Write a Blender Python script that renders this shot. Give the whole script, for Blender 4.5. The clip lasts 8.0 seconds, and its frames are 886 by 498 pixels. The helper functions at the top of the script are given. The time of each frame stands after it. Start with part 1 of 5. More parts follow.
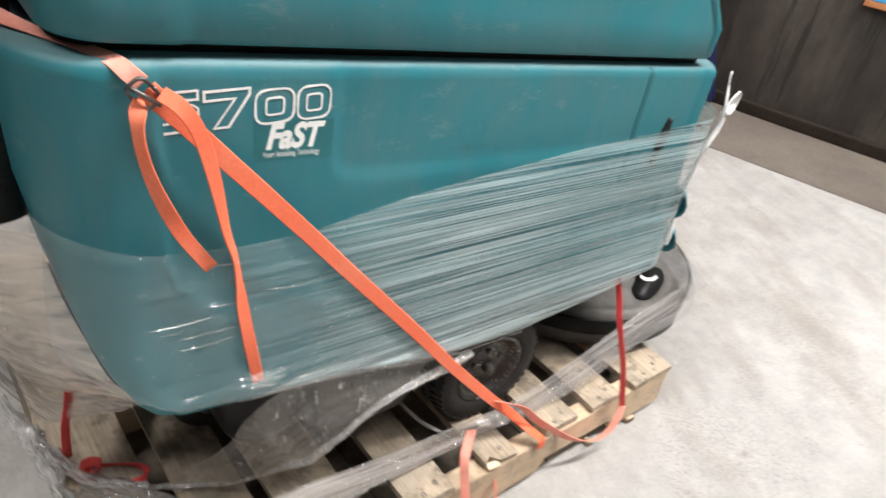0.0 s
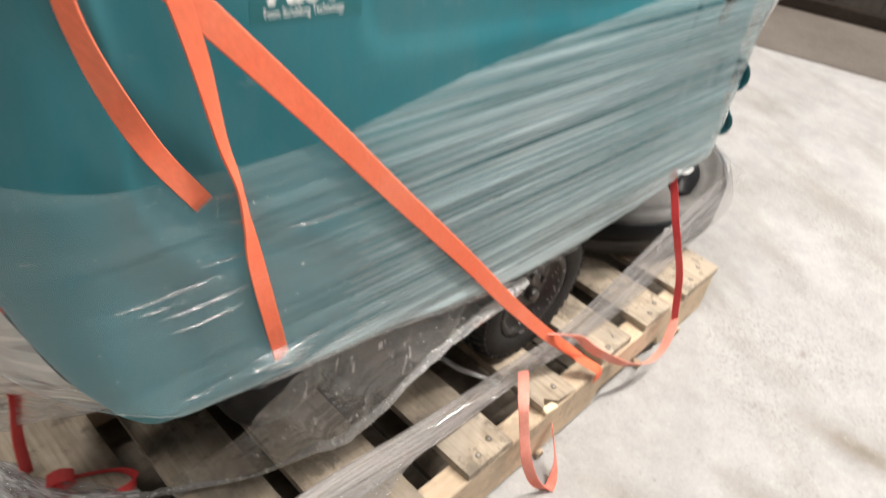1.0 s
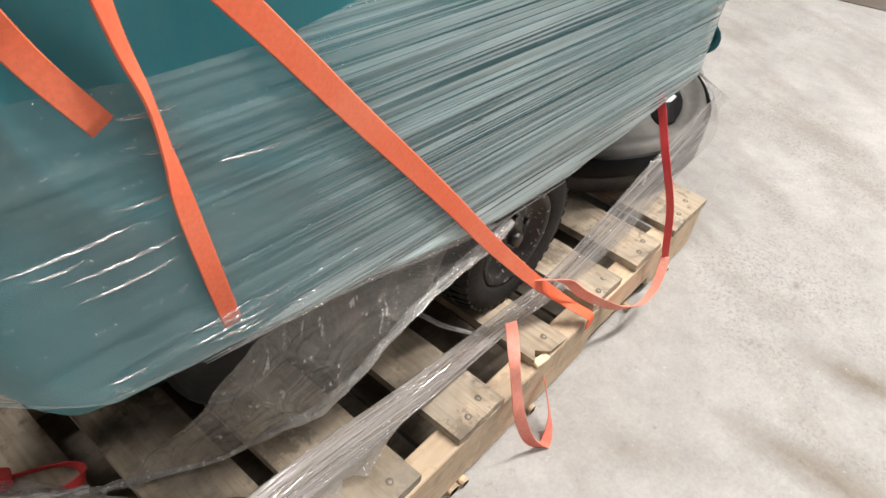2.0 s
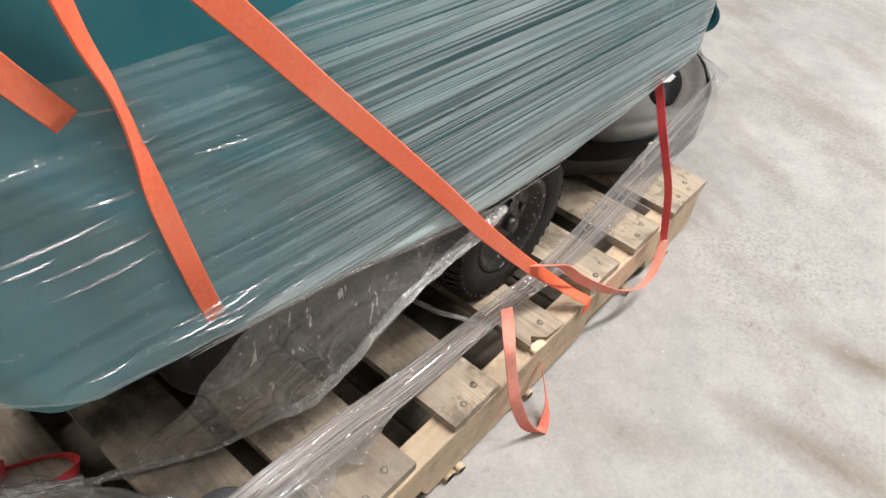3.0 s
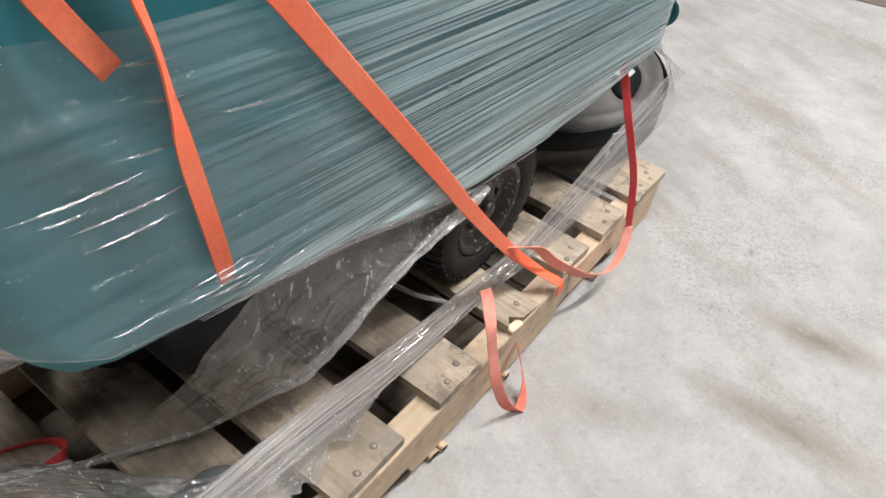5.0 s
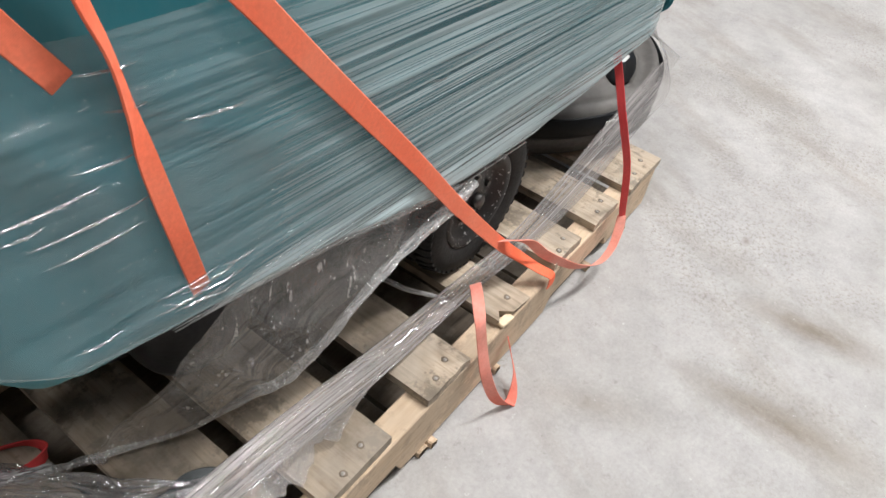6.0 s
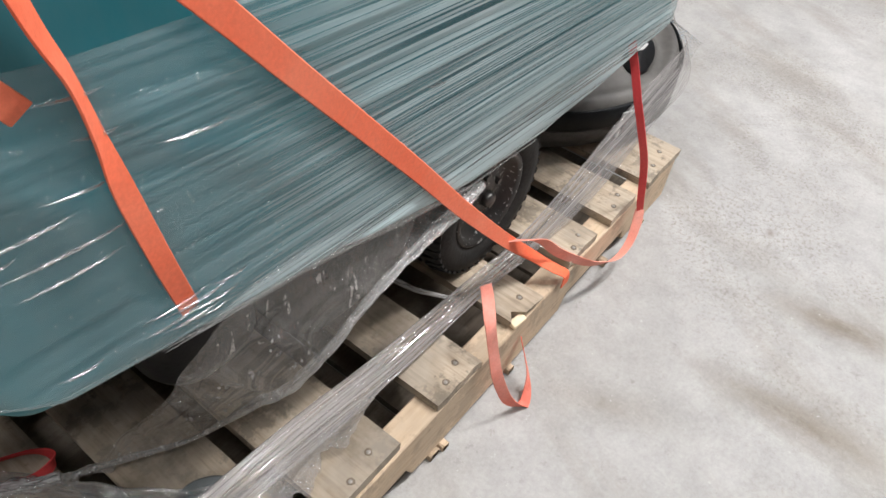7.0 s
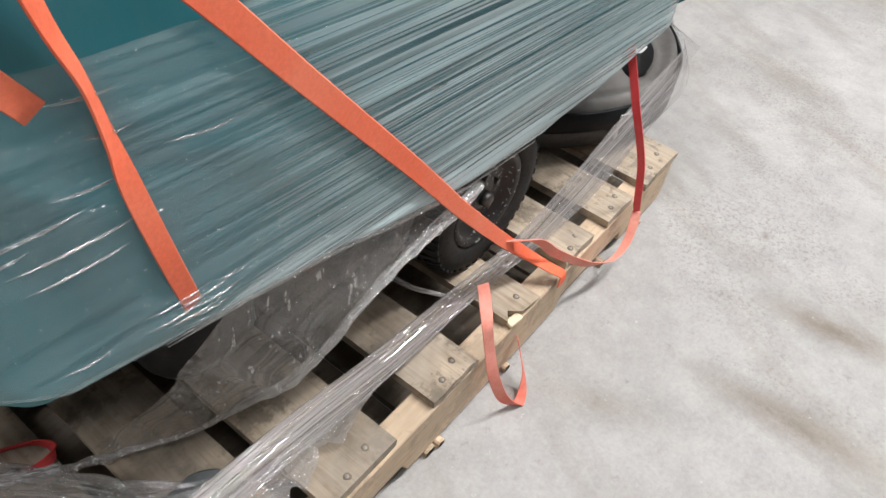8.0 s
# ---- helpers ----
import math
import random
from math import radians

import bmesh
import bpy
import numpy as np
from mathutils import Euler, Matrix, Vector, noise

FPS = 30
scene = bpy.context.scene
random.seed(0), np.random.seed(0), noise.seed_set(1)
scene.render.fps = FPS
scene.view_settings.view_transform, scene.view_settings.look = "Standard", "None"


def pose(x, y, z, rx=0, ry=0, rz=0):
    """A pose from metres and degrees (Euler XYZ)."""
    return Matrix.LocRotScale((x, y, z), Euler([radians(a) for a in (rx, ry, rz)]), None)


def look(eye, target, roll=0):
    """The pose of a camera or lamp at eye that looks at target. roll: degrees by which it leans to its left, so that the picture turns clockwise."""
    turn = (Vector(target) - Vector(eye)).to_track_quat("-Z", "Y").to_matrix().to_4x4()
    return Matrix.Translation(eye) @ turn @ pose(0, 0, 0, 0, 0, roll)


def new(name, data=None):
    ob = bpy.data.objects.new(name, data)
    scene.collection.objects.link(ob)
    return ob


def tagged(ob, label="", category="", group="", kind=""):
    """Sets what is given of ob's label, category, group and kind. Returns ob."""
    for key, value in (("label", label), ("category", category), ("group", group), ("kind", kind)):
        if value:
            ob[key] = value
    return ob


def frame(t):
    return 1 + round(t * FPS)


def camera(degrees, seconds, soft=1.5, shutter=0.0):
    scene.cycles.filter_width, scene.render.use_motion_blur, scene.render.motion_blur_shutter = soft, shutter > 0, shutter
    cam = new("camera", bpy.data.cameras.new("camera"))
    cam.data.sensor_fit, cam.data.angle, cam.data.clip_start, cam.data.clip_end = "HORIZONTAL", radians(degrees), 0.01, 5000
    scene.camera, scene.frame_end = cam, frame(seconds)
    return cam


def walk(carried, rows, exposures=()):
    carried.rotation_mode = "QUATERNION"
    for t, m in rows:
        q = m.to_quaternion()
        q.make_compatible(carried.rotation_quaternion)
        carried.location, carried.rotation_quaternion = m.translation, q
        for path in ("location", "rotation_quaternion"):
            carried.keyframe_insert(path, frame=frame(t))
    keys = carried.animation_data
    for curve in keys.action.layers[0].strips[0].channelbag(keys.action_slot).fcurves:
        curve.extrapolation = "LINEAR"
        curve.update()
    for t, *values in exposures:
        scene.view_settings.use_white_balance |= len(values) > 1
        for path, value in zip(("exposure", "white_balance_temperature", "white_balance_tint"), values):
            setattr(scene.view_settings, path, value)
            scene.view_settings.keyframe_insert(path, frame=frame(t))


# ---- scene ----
cam = camera(65.0, 8.0, shutter=0.5)
PATH = [
    (0, (-1.269, -0.541, 1.147), (-0.133, 0.694, 0.058), 10.6),
    (0.5, (-1.271, -0.441, 1.076), (-0.158, 0.84, 0.017), 4.6),
    (1, (-1.223, -0.323, 0.982), (-0.0444, 0.7028, -0.2659), 8.15),
    (1.5, (-1.193, -0.274, 0.901), (0.0080, 0.6455, -0.4073), 7.84),
    (3, (-1.157, -0.277, 0.900), (0.0035, 0.6060, -0.4677), 6.41),
    (3.5, (-1.172, -0.275, 0.901), (-0.0014, 0.5950, -0.4686), 6.59),
    (4, (-1.169, -0.273, 0.898), (0.0035, 0.5876, -0.4744), 6.75),
    (4.5, (-1.218, -0.273, 0.886), (0.0096, 0.5700, -0.4495), 8.49),
    (5, (-1.216, -0.275, 0.888), (0.0467, 0.5139, -0.4478), 9.08),
    (6.5, (-1.166, -0.263, 0.894), (0.0419, 0.4986, -0.5062), 8.60),
    (7, (-1.149, -0.263, 0.897), (0.0200, 0.5211, -0.5238), 7.11),
    (7.5, (-1.143, -0.267, 0.902), (0.0027, 0.5247, -0.5333), 7.36),
    (8, (-1.155, -0.266, 0.905), (0.0158, 0.5104, -0.5188), 8.06),
]
EXPOSURES = [(0.0, 0.16, 6550, 10), (0.5, 0.18, 6550, 10), (1.0, 0.14, 6700, 10), (1.5, 0.04, 6750, 10), (3.0, -0.17, 6550, 10), (4.5, -0.18, 6400, 10), (6.5, -0.20, 6300, 10), (8.0, -0.21, 6300, 10)]
walk(cam, [(t, look(eye, target, roll)) for t, eye, target, roll in PATH], EXPOSURES)

# ---- world and lamps ----
world = bpy.data.worlds.new("world")
scene.world = world
world.use_nodes = True
world.node_tree.nodes["Background"].inputs[0].default_value = (0.9, 0.95, 1.0, 1)
world.node_tree.nodes["Background"].inputs[1].default_value = 0.015


def lamp(x, y, z, sx, sy, watts, turn=0.0):
    data = bpy.data.lights.new("hall_lamp_light", "AREA")
    data.shape, data.size, data.size_y, data.energy = "RECTANGLE", sx, sy, watts
    data.color = LAMP_COLOUR
    ob = new("hall_lamp_light", data)
    ob.matrix_world = pose(x, y, z, 0, 0, turn)
    return ob


LAMP_COLOUR = (1.0, 0.965, 0.945)
HALL_Z = 4.6
LAMPS = [(2.0, -1.25, 242), (0.2, -0.85, 148), (-3.2, -0.6, 68), (-2.4, 3.0, 130), (2.0, -7.0, 40), (-1.5, -2.0, 26), (0.9, -2.0, 24), (4.0, -2.4, 44)]
for lx, ly, watts in LAMPS:
    lamp(lx, ly, HALL_Z - 0.12, 1.2, 0.30, watts)


# ---- materials ----
def material(name):
    m = bpy.data.materials.new(name)
    m.use_nodes = True
    m.node_tree.nodes.clear()
    return m, m.node_tree.nodes, m.node_tree.links


def node(nodes, kind, **values):
    n = nodes.new(kind)
    for key, value in values.items():
        n.inputs[key.replace("_", " ")].default_value = value
    return n


def noise_node(nodes, links, vector, scale, detail=4.0, rough=0.55, stretch=None):
    n = node(nodes, "ShaderNodeTexNoise", Scale=scale, Detail=detail, Roughness=rough)
    if stretch:
        mapping = node(nodes, "ShaderNodeMapping")
        mapping.inputs["Scale"].default_value = stretch[:3]
        if len(stretch) > 3:
            turn = node(nodes, "ShaderNodeMapping")
            turn.inputs["Rotation"].default_value = (0, 0, radians(stretch[3]))
            links.new(vector, turn.inputs["Vector"])
            vector = turn.outputs["Vector"]
        links.new(vector, mapping.inputs["Vector"])
        vector = mapping.outputs["Vector"]
    links.new(vector, n.inputs["Vector"])
    return n.outputs["Fac"]


def ramp(nodes, links, fac, *stops):
    r = nodes.new("ShaderNodeValToRGB")
    el = r.color_ramp.elements
    el[0].position, el[0].color = stops[0][0], (*stops[0][1], 1)
    el[1].position, el[1].color = stops[-1][0], (*stops[-1][1], 1)
    for p, c in stops[1:-1]:
        e = el.new(p)
        e.color = (*c, 1)
    links.new(fac, r.inputs["Fac"])
    return r.outputs["Color"]


def mix(nodes, links, fac, a, b, mode="MIX"):
    n = nodes.new("ShaderNodeMix")
    n.data_type, n.blend_type = "RGBA", mode
    for value, socket in ((fac, n.inputs[0]), (a, n.inputs[6]), (b, n.inputs[7])):
        if isinstance(value, (int, float)):
            socket.default_value = value
        elif isinstance(value, tuple):
            socket.default_value = (*value, 1)
        else:
            links.new(value, socket)
    return n.outputs[2]


def grey(v):
    return (v, v, v)


def finish(nodes, links, colour, rough, metal=0.0, bump=None, strength=0.2, distance=0.002, spec=0.5):
    b = node(nodes, "ShaderNodeBsdfPrincipled", Metallic=metal)
    b.inputs["Specular IOR Level"].default_value = spec
    for value, key in ((colour, "Base Color"), (rough, "Roughness")):
        if isinstance(value, tuple):
            b.inputs[key].default_value = (*value, 1)
        elif isinstance(value, (int, float)):
            b.inputs[key].default_value = value
        else:
            links.new(value, b.inputs[key])
    if bump is not None:
        n = node(nodes, "ShaderNodeBump", Strength=strength, Distance=distance)
        links.new(bump, n.inputs["Height"])
        links.new(n.outputs["Normal"], b.inputs["Normal"])
    out = nodes.new("ShaderNodeOutputMaterial")
    links.new(b.outputs[0], out.inputs["Surface"])
    return b


def simple(name, colour, rough, metal=0.0, spread=0.25, scale=30.0, bump=0.15, spec=0.5):
    """A surface with grain at two scales round one colour."""
    m, nodes, links = material(name)
    co = nodes.new("ShaderNodeTexCoord").outputs["Object"]
    fine = noise_node(nodes, links, co, scale * 6, 3)
    wide = noise_node(nodes, links, co, scale * 0.4, 5)
    both = mix(nodes, links, 0.4, wide, fine)
    low, high = tuple(c * (1 - spread) for c in colour), tuple(min(1, c * (1 + spread)) for c in colour)
    finish(nodes, links, ramp(nodes, links, both, (0.3, low), (0.7, high)), rough, metal, fine, bump, spec=spec)
    return m


def teal_plastic():
    m, nodes, links = material("teal_plastic")
    geo = nodes.new("ShaderNodeTexCoord").outputs["Object"]
    wide = noise_node(nodes, links, geo, 2.2, 5, 0.6)
    streak = noise_node(nodes, links, geo, 5.0, 7, 0.68, (2.4, 2.4, 0.9))
    scuff = noise_node(nodes, links, geo, 9.0, 6, 0.75, (1.0, 1.0, 2.2))
    fine = noise_node(nodes, links, geo, 260, 2)
    base = ramp(nodes, links, wide, (0.3, (0.009, 0.140, 0.172)), (0.7, (0.020, 0.196, 0.234)))
    dust = ramp(nodes, links, streak, (0.40, grey(0.02)), (0.66, grey(0.42)))
    colour = mix(nodes, links, dust, base, (0.105, 0.195, 0.205))
    marks = ramp(nodes, links, scuff, (0.60, grey(0.0)), (0.67, grey(0.30)))
    colour = mix(nodes, links, marks, colour, (0.20, 0.27, 0.27))
    dull = ramp(nodes, links, scuff, (0.30, grey(0.25)), (0.38, grey(0.0)))
    colour = mix(nodes, links, dull, colour, (0.012, 0.07, 0.085))
    # dust that has settled on what faces up
    normal = nodes.new("ShaderNodeNewGeometry").outputs["Normal"]
    sep = nodes.new("ShaderNodeSeparateXYZ")
    links.new(normal, sep.inputs[0])
    up = nodes.new("ShaderNodeMapRange")
    up.inputs["From Min"].default_value, up.inputs["From Max"].default_value = 0.45, 1.0
    up.inputs["To Max"].default_value = 0.26
    links.new(sep.outputs["Z"], up.inputs["Value"])
    colour = mix(nodes, links, up.outputs["Result"], colour, (0.34, 0.34, 0.32))
    rough = ramp(nodes, links, wide, (0.3, grey(0.46)), (0.75, grey(0.66)))
    finish(nodes, links, colour, rough, 0, fine, 0.12, 0.001, 0.4)
    return m


def wood(name, light, dark, dirt=0.35):
    m, nodes, links = material(name)
    co = nodes.new("ShaderNodeTexCoord").outputs["Object"]
    info = nodes.new("ShaderNodeObjectInfo").outputs["Random"]
    off = nodes.new("ShaderNodeVectorMath")
    off.operation = "MULTIPLY_ADD"
    links.new(info, off.inputs[0])
    off.inputs[1].default_value = (3.1, 5.7, 2.3)
    links.new(co, off.inputs[2])
    v = off.outputs[0]
    grain = noise_node(nodes, links, v, 7, 6, 0.65, (22, 1.2, 22) if "deck" in name else (1.2, 22, 22))
    wide = noise_node(nodes, links, v, 5, 4, 0.6)
    spots = noise_node(nodes, links, v, 55, 3, 0.6)
    colour = ramp(nodes, links, grain, (0.28, dark), (0.55, light), (0.8, tuple(c * 1.12 for c in light)))
    soil = ramp(nodes, links, wide, (0.49, grey(0)), (0.64, grey(dirt * 0.7)))
    colour = mix(nodes, links, soil, colour, (0.13, 0.105, 0.075))
    blotch = ramp(nodes, links, noise_node(nodes, links, v, 19, 5, 0.7), (0.555, grey(0)), (0.63, grey(dirt * 0.7)))
    colour = mix(nodes, links, blotch, colour, (0.15, 0.125, 0.095))
    worn = ramp(nodes, links, noise_node(nodes, links, v, 9, 7, 0.72), (0.535, grey(0)), (0.575, grey(dirt * 0.75)))
    colour = mix(nodes, links, worn, colour, (0.17, 0.142, 0.108))
    silver = ramp(nodes, links, noise_node(nodes, links, v, 12, 6, 0.7), (0.46, grey(0)), (0.62, grey(dirt * 0.36)))
    colour = mix(nodes, links, silver, colour, (0.40, 0.355, 0.295))
    fleck = ramp(nodes, links, spots, (0.66, grey(0)), (0.74, grey(0.45)))
    colour = mix(nodes, links, fleck, colour, (0.10, 0.075, 0.05))
    tone = ramp(nodes, links, info, (0.0, grey(0.86)), (1.0, grey(1.0)))
    colour = mix(nodes, links, 1.0, colour, tone, "MULTIPLY")
    finish(nodes, links, colour, 0.75, 0, grain, 0.35, 0.002, 0.3)
    return m


# brown smears on the floor: middle, turn, half length, half width, strength
SMEARS = [(-0.076, -0.390, -80.3, 0.160, 0.055, 0.85), (-0.320, -0.399, -87.9, 0.190, 0.052, 0.85), (-0.495, -0.162, -60.0, 0.120, 0.050, 0.42), (0.073, -0.210, 10.0, 0.020, 0.012, 0.60)]


def concrete_floor():
    m, nodes, links = material("worn_concrete")
    co = nodes.new("ShaderNodeTexCoord").outputs["Object"]
    wide = noise_node(nodes, links, co, 0.9, 6, 0.62)
    blot = noise_node(nodes, links, co, 3.4, 6, 0.68)
    drag = noise_node(nodes, links, co, 1.9, 6, 0.62, (0.8, 3.0, 1, -66))
    fine = noise_node(nodes, links, co, 150, 8, 0.8)
    specks = noise_node(nodes, links, co, 33, 5, 0.75)
    colour = ramp(nodes, links, wide, (0.3, (0.325, 0.313, 0.294)), (0.7, (0.405, 0.396, 0.380)))
    pale = ramp(nodes, links, blot, (0.44, grey(0)), (0.66, grey(0.52)))
    colour = mix(nodes, links, pale, colour, (0.48, 0.472, 0.46))
    dirt = ramp(nodes, links, drag, (0.50, grey(0)), (0.74, grey(0.58)))
    colour = mix(nodes, links, dirt, colour, (0.225, 0.190, 0.148))
    ragged_edge = noise_node(nodes, links, co, 14, 8, 0.8, (1.0, 0.4, 1))
    for cx, cy, turn, long, wide_, strength in SMEARS:
        place = nodes.new("ShaderNodeMapping")
        place.vector_type = "TEXTURE"
        place.inputs["Location"].default_value = (cx, cy, 0)
        place.inputs["Rotation"].default_value = (0, 0, radians(turn))
        place.inputs["Scale"].default_value = (long, wide_, 1)
        links.new(co, place.inputs["Vector"])
        away = nodes.new("ShaderNodeVectorMath")
        away.operation = "LENGTH"
        links.new(place.outputs[0], away.inputs[0])
        fall = ramp(nodes, links, away.outputs["Value"], (0.12, grey(strength)), (1.0, grey(0)))
        torn = ramp(nodes, links, ragged_edge, (0.36, grey(0.45)), (0.54, grey(1)))
        colour = mix(nodes, links, mix(nodes, links, 1.0, fall, torn, "MULTIPLY"), colour, (0.185, 0.150, 0.112))
    grit = ramp(nodes, links, specks, (0.60, grey(0)), (0.70, grey(0.45)))
    colour = mix(nodes, links, grit, colour, (0.20, 0.18, 0.16))
    zone = ramp(nodes, links, noise_node(nodes, links, co, 2.3, 4, 0.6), (0.46, grey(0)), (0.60, grey(0.75)))
    sandy = ramp(nodes, links, noise_node(nodes, links, co, 120, 5, 0.8), (0.50, grey(0)), (0.62, grey(1)))
    colour = mix(nodes, links, mix(nodes, links, 1.0, zone, sandy, "MULTIPLY"), colour, (0.235, 0.205, 0.175))
    bits = ramp(nodes, links, noise_node(nodes, links, co, 18, 6, 0.7), (0.715, grey(0)), (0.74, grey(0.8)))
    colour = mix(nodes, links, bits, colour, (0.10, 0.085, 0.07))
    crust = ramp(nodes, links, noise_node(nodes, links, co, 46, 6, 0.75), (0.65, grey(0)), (0.69, grey(0.7)))
    colour = mix(nodes, links, crust, colour, (0.60, 0.59, 0.57))
    cloudy = noise_node(nodes, links, co, 11, 9, 0.78)
    cloud = ramp(nodes, links, cloudy, (0.36, grey(0.85)), (0.60, grey(1.05)))
    colour = mix(nodes, links, 1.0, colour, cloud, "MULTIPLY")
    salt = ramp(nodes, links, fine, (0.32, grey(0.86)), (0.66, grey(1.06)))
    colour = mix(nodes, links, 1.0, colour, salt, "MULTIPLY")
    finish(nodes, links, colour, ramp(nodes, links, blot, (0.35, grey(0.45)), (0.7, grey(0.75))), 0, cloudy, 0.10, 0.003, 0.35)
    return m


def brown_concrete():
    m, nodes, links = material("brown_concrete")
    co = nodes.new("ShaderNodeTexCoord").outputs["Object"]
    wide = noise_node(nodes, links, co, 2.0, 6, 0.65)
    fine = noise_node(nodes, links, co, 70, 4, 0.7)
    colour = ramp(nodes, links, wide, (0.3, (0.115, 0.096, 0.080)), (0.7, (0.185, 0.160, 0.136)))
    salt = ramp(nodes, links, fine, (0.3, grey(0.8)), (0.7, grey(1.05)))
    finish(nodes, links, mix(nodes, links, 1.0, colour, salt, "MULTIPLY"), 0.7, 0, fine, 0.2, 0.0015, 0.3)
    return m


def stained_wall():
    m, nodes, links = material("stained_wall")
    co = nodes.new("ShaderNodeTexCoord").outputs["Object"]
    runs = noise_node(nodes, links, co, 2.2, 7, 0.7, (1.6, 1.6, 0.55))
    drips = noise_node(nodes, links, co, 2.0, 4, 0.6, (7, 7, 0.5))
    wide = noise_node(nodes, links, co, 1.4, 6, 0.7)
    fine = noise_node(nodes, links, co, 60, 3)
    colour = ramp(nodes, links, runs, (0.34, (0.012, 0.0085, 0.0065)), (0.5, (0.031, 0.024, 0.019)), (0.72, (0.068, 0.057, 0.046)))
    run = ramp(nodes, links, drips, (0.57, grey(0)), (0.64, grey(0.9)))
    colour = mix(nodes, links, run, colour, (0.012, 0.009, 0.006))
    shade = ramp(nodes, links, wide, (0.3, grey(0.55)), (0.7, grey(1.25)))
    finish(nodes, links, mix(nodes, links, 1.0, colour, shade, "MULTIPLY"), 0.75, 0, fine, 0.2)
    return m


def strap_web(name, colour, faded):
    m, nodes, links = material(name)
    uv = nodes.new("ShaderNodeUVMap")
    uv.uv_map = "weave"
    wave = nodes.new("ShaderNodeTexWave")
    wave.wave_type, wave.bands_direction = "BANDS", "X"
    wave.inputs["Scale"].default_value = 330
    wave.inputs["Distortion"].default_value = 0.6
    links.new(uv.outputs[0], wave.inputs["Vector"])
    co = nodes.new("ShaderNodeTexCoord").outputs["Object"]
    wide = noise_node(nodes, links, co, 9, 4, 0.6)
    fine = noise_node(nodes, links, co, 600, 2)
    base = ramp(nodes, links, wide, (0.35, colour), (0.72, faded))
    rough_web = noise_node(nodes, links, co, 260, 3, 0.7)
    base = mix(nodes, links, 1.0, base, ramp(nodes, links, rough_web, (0.34, grey(0.92)), (0.66, grey(1.05))), "MULTIPLY")
    tone = ramp(nodes, links, wave.outputs["Fac"], (0.0, grey(0.97)), (1.0, grey(1.0)))
    both = mix(nodes, links, 0.5, wave.outputs["Fac"], fine)
    finish(nodes, links, mix(nodes, links, 1.0, base, tone, "MULTIPLY"), 0.7, 0, both, 0.22, 0.0004, 0.2)
    return m


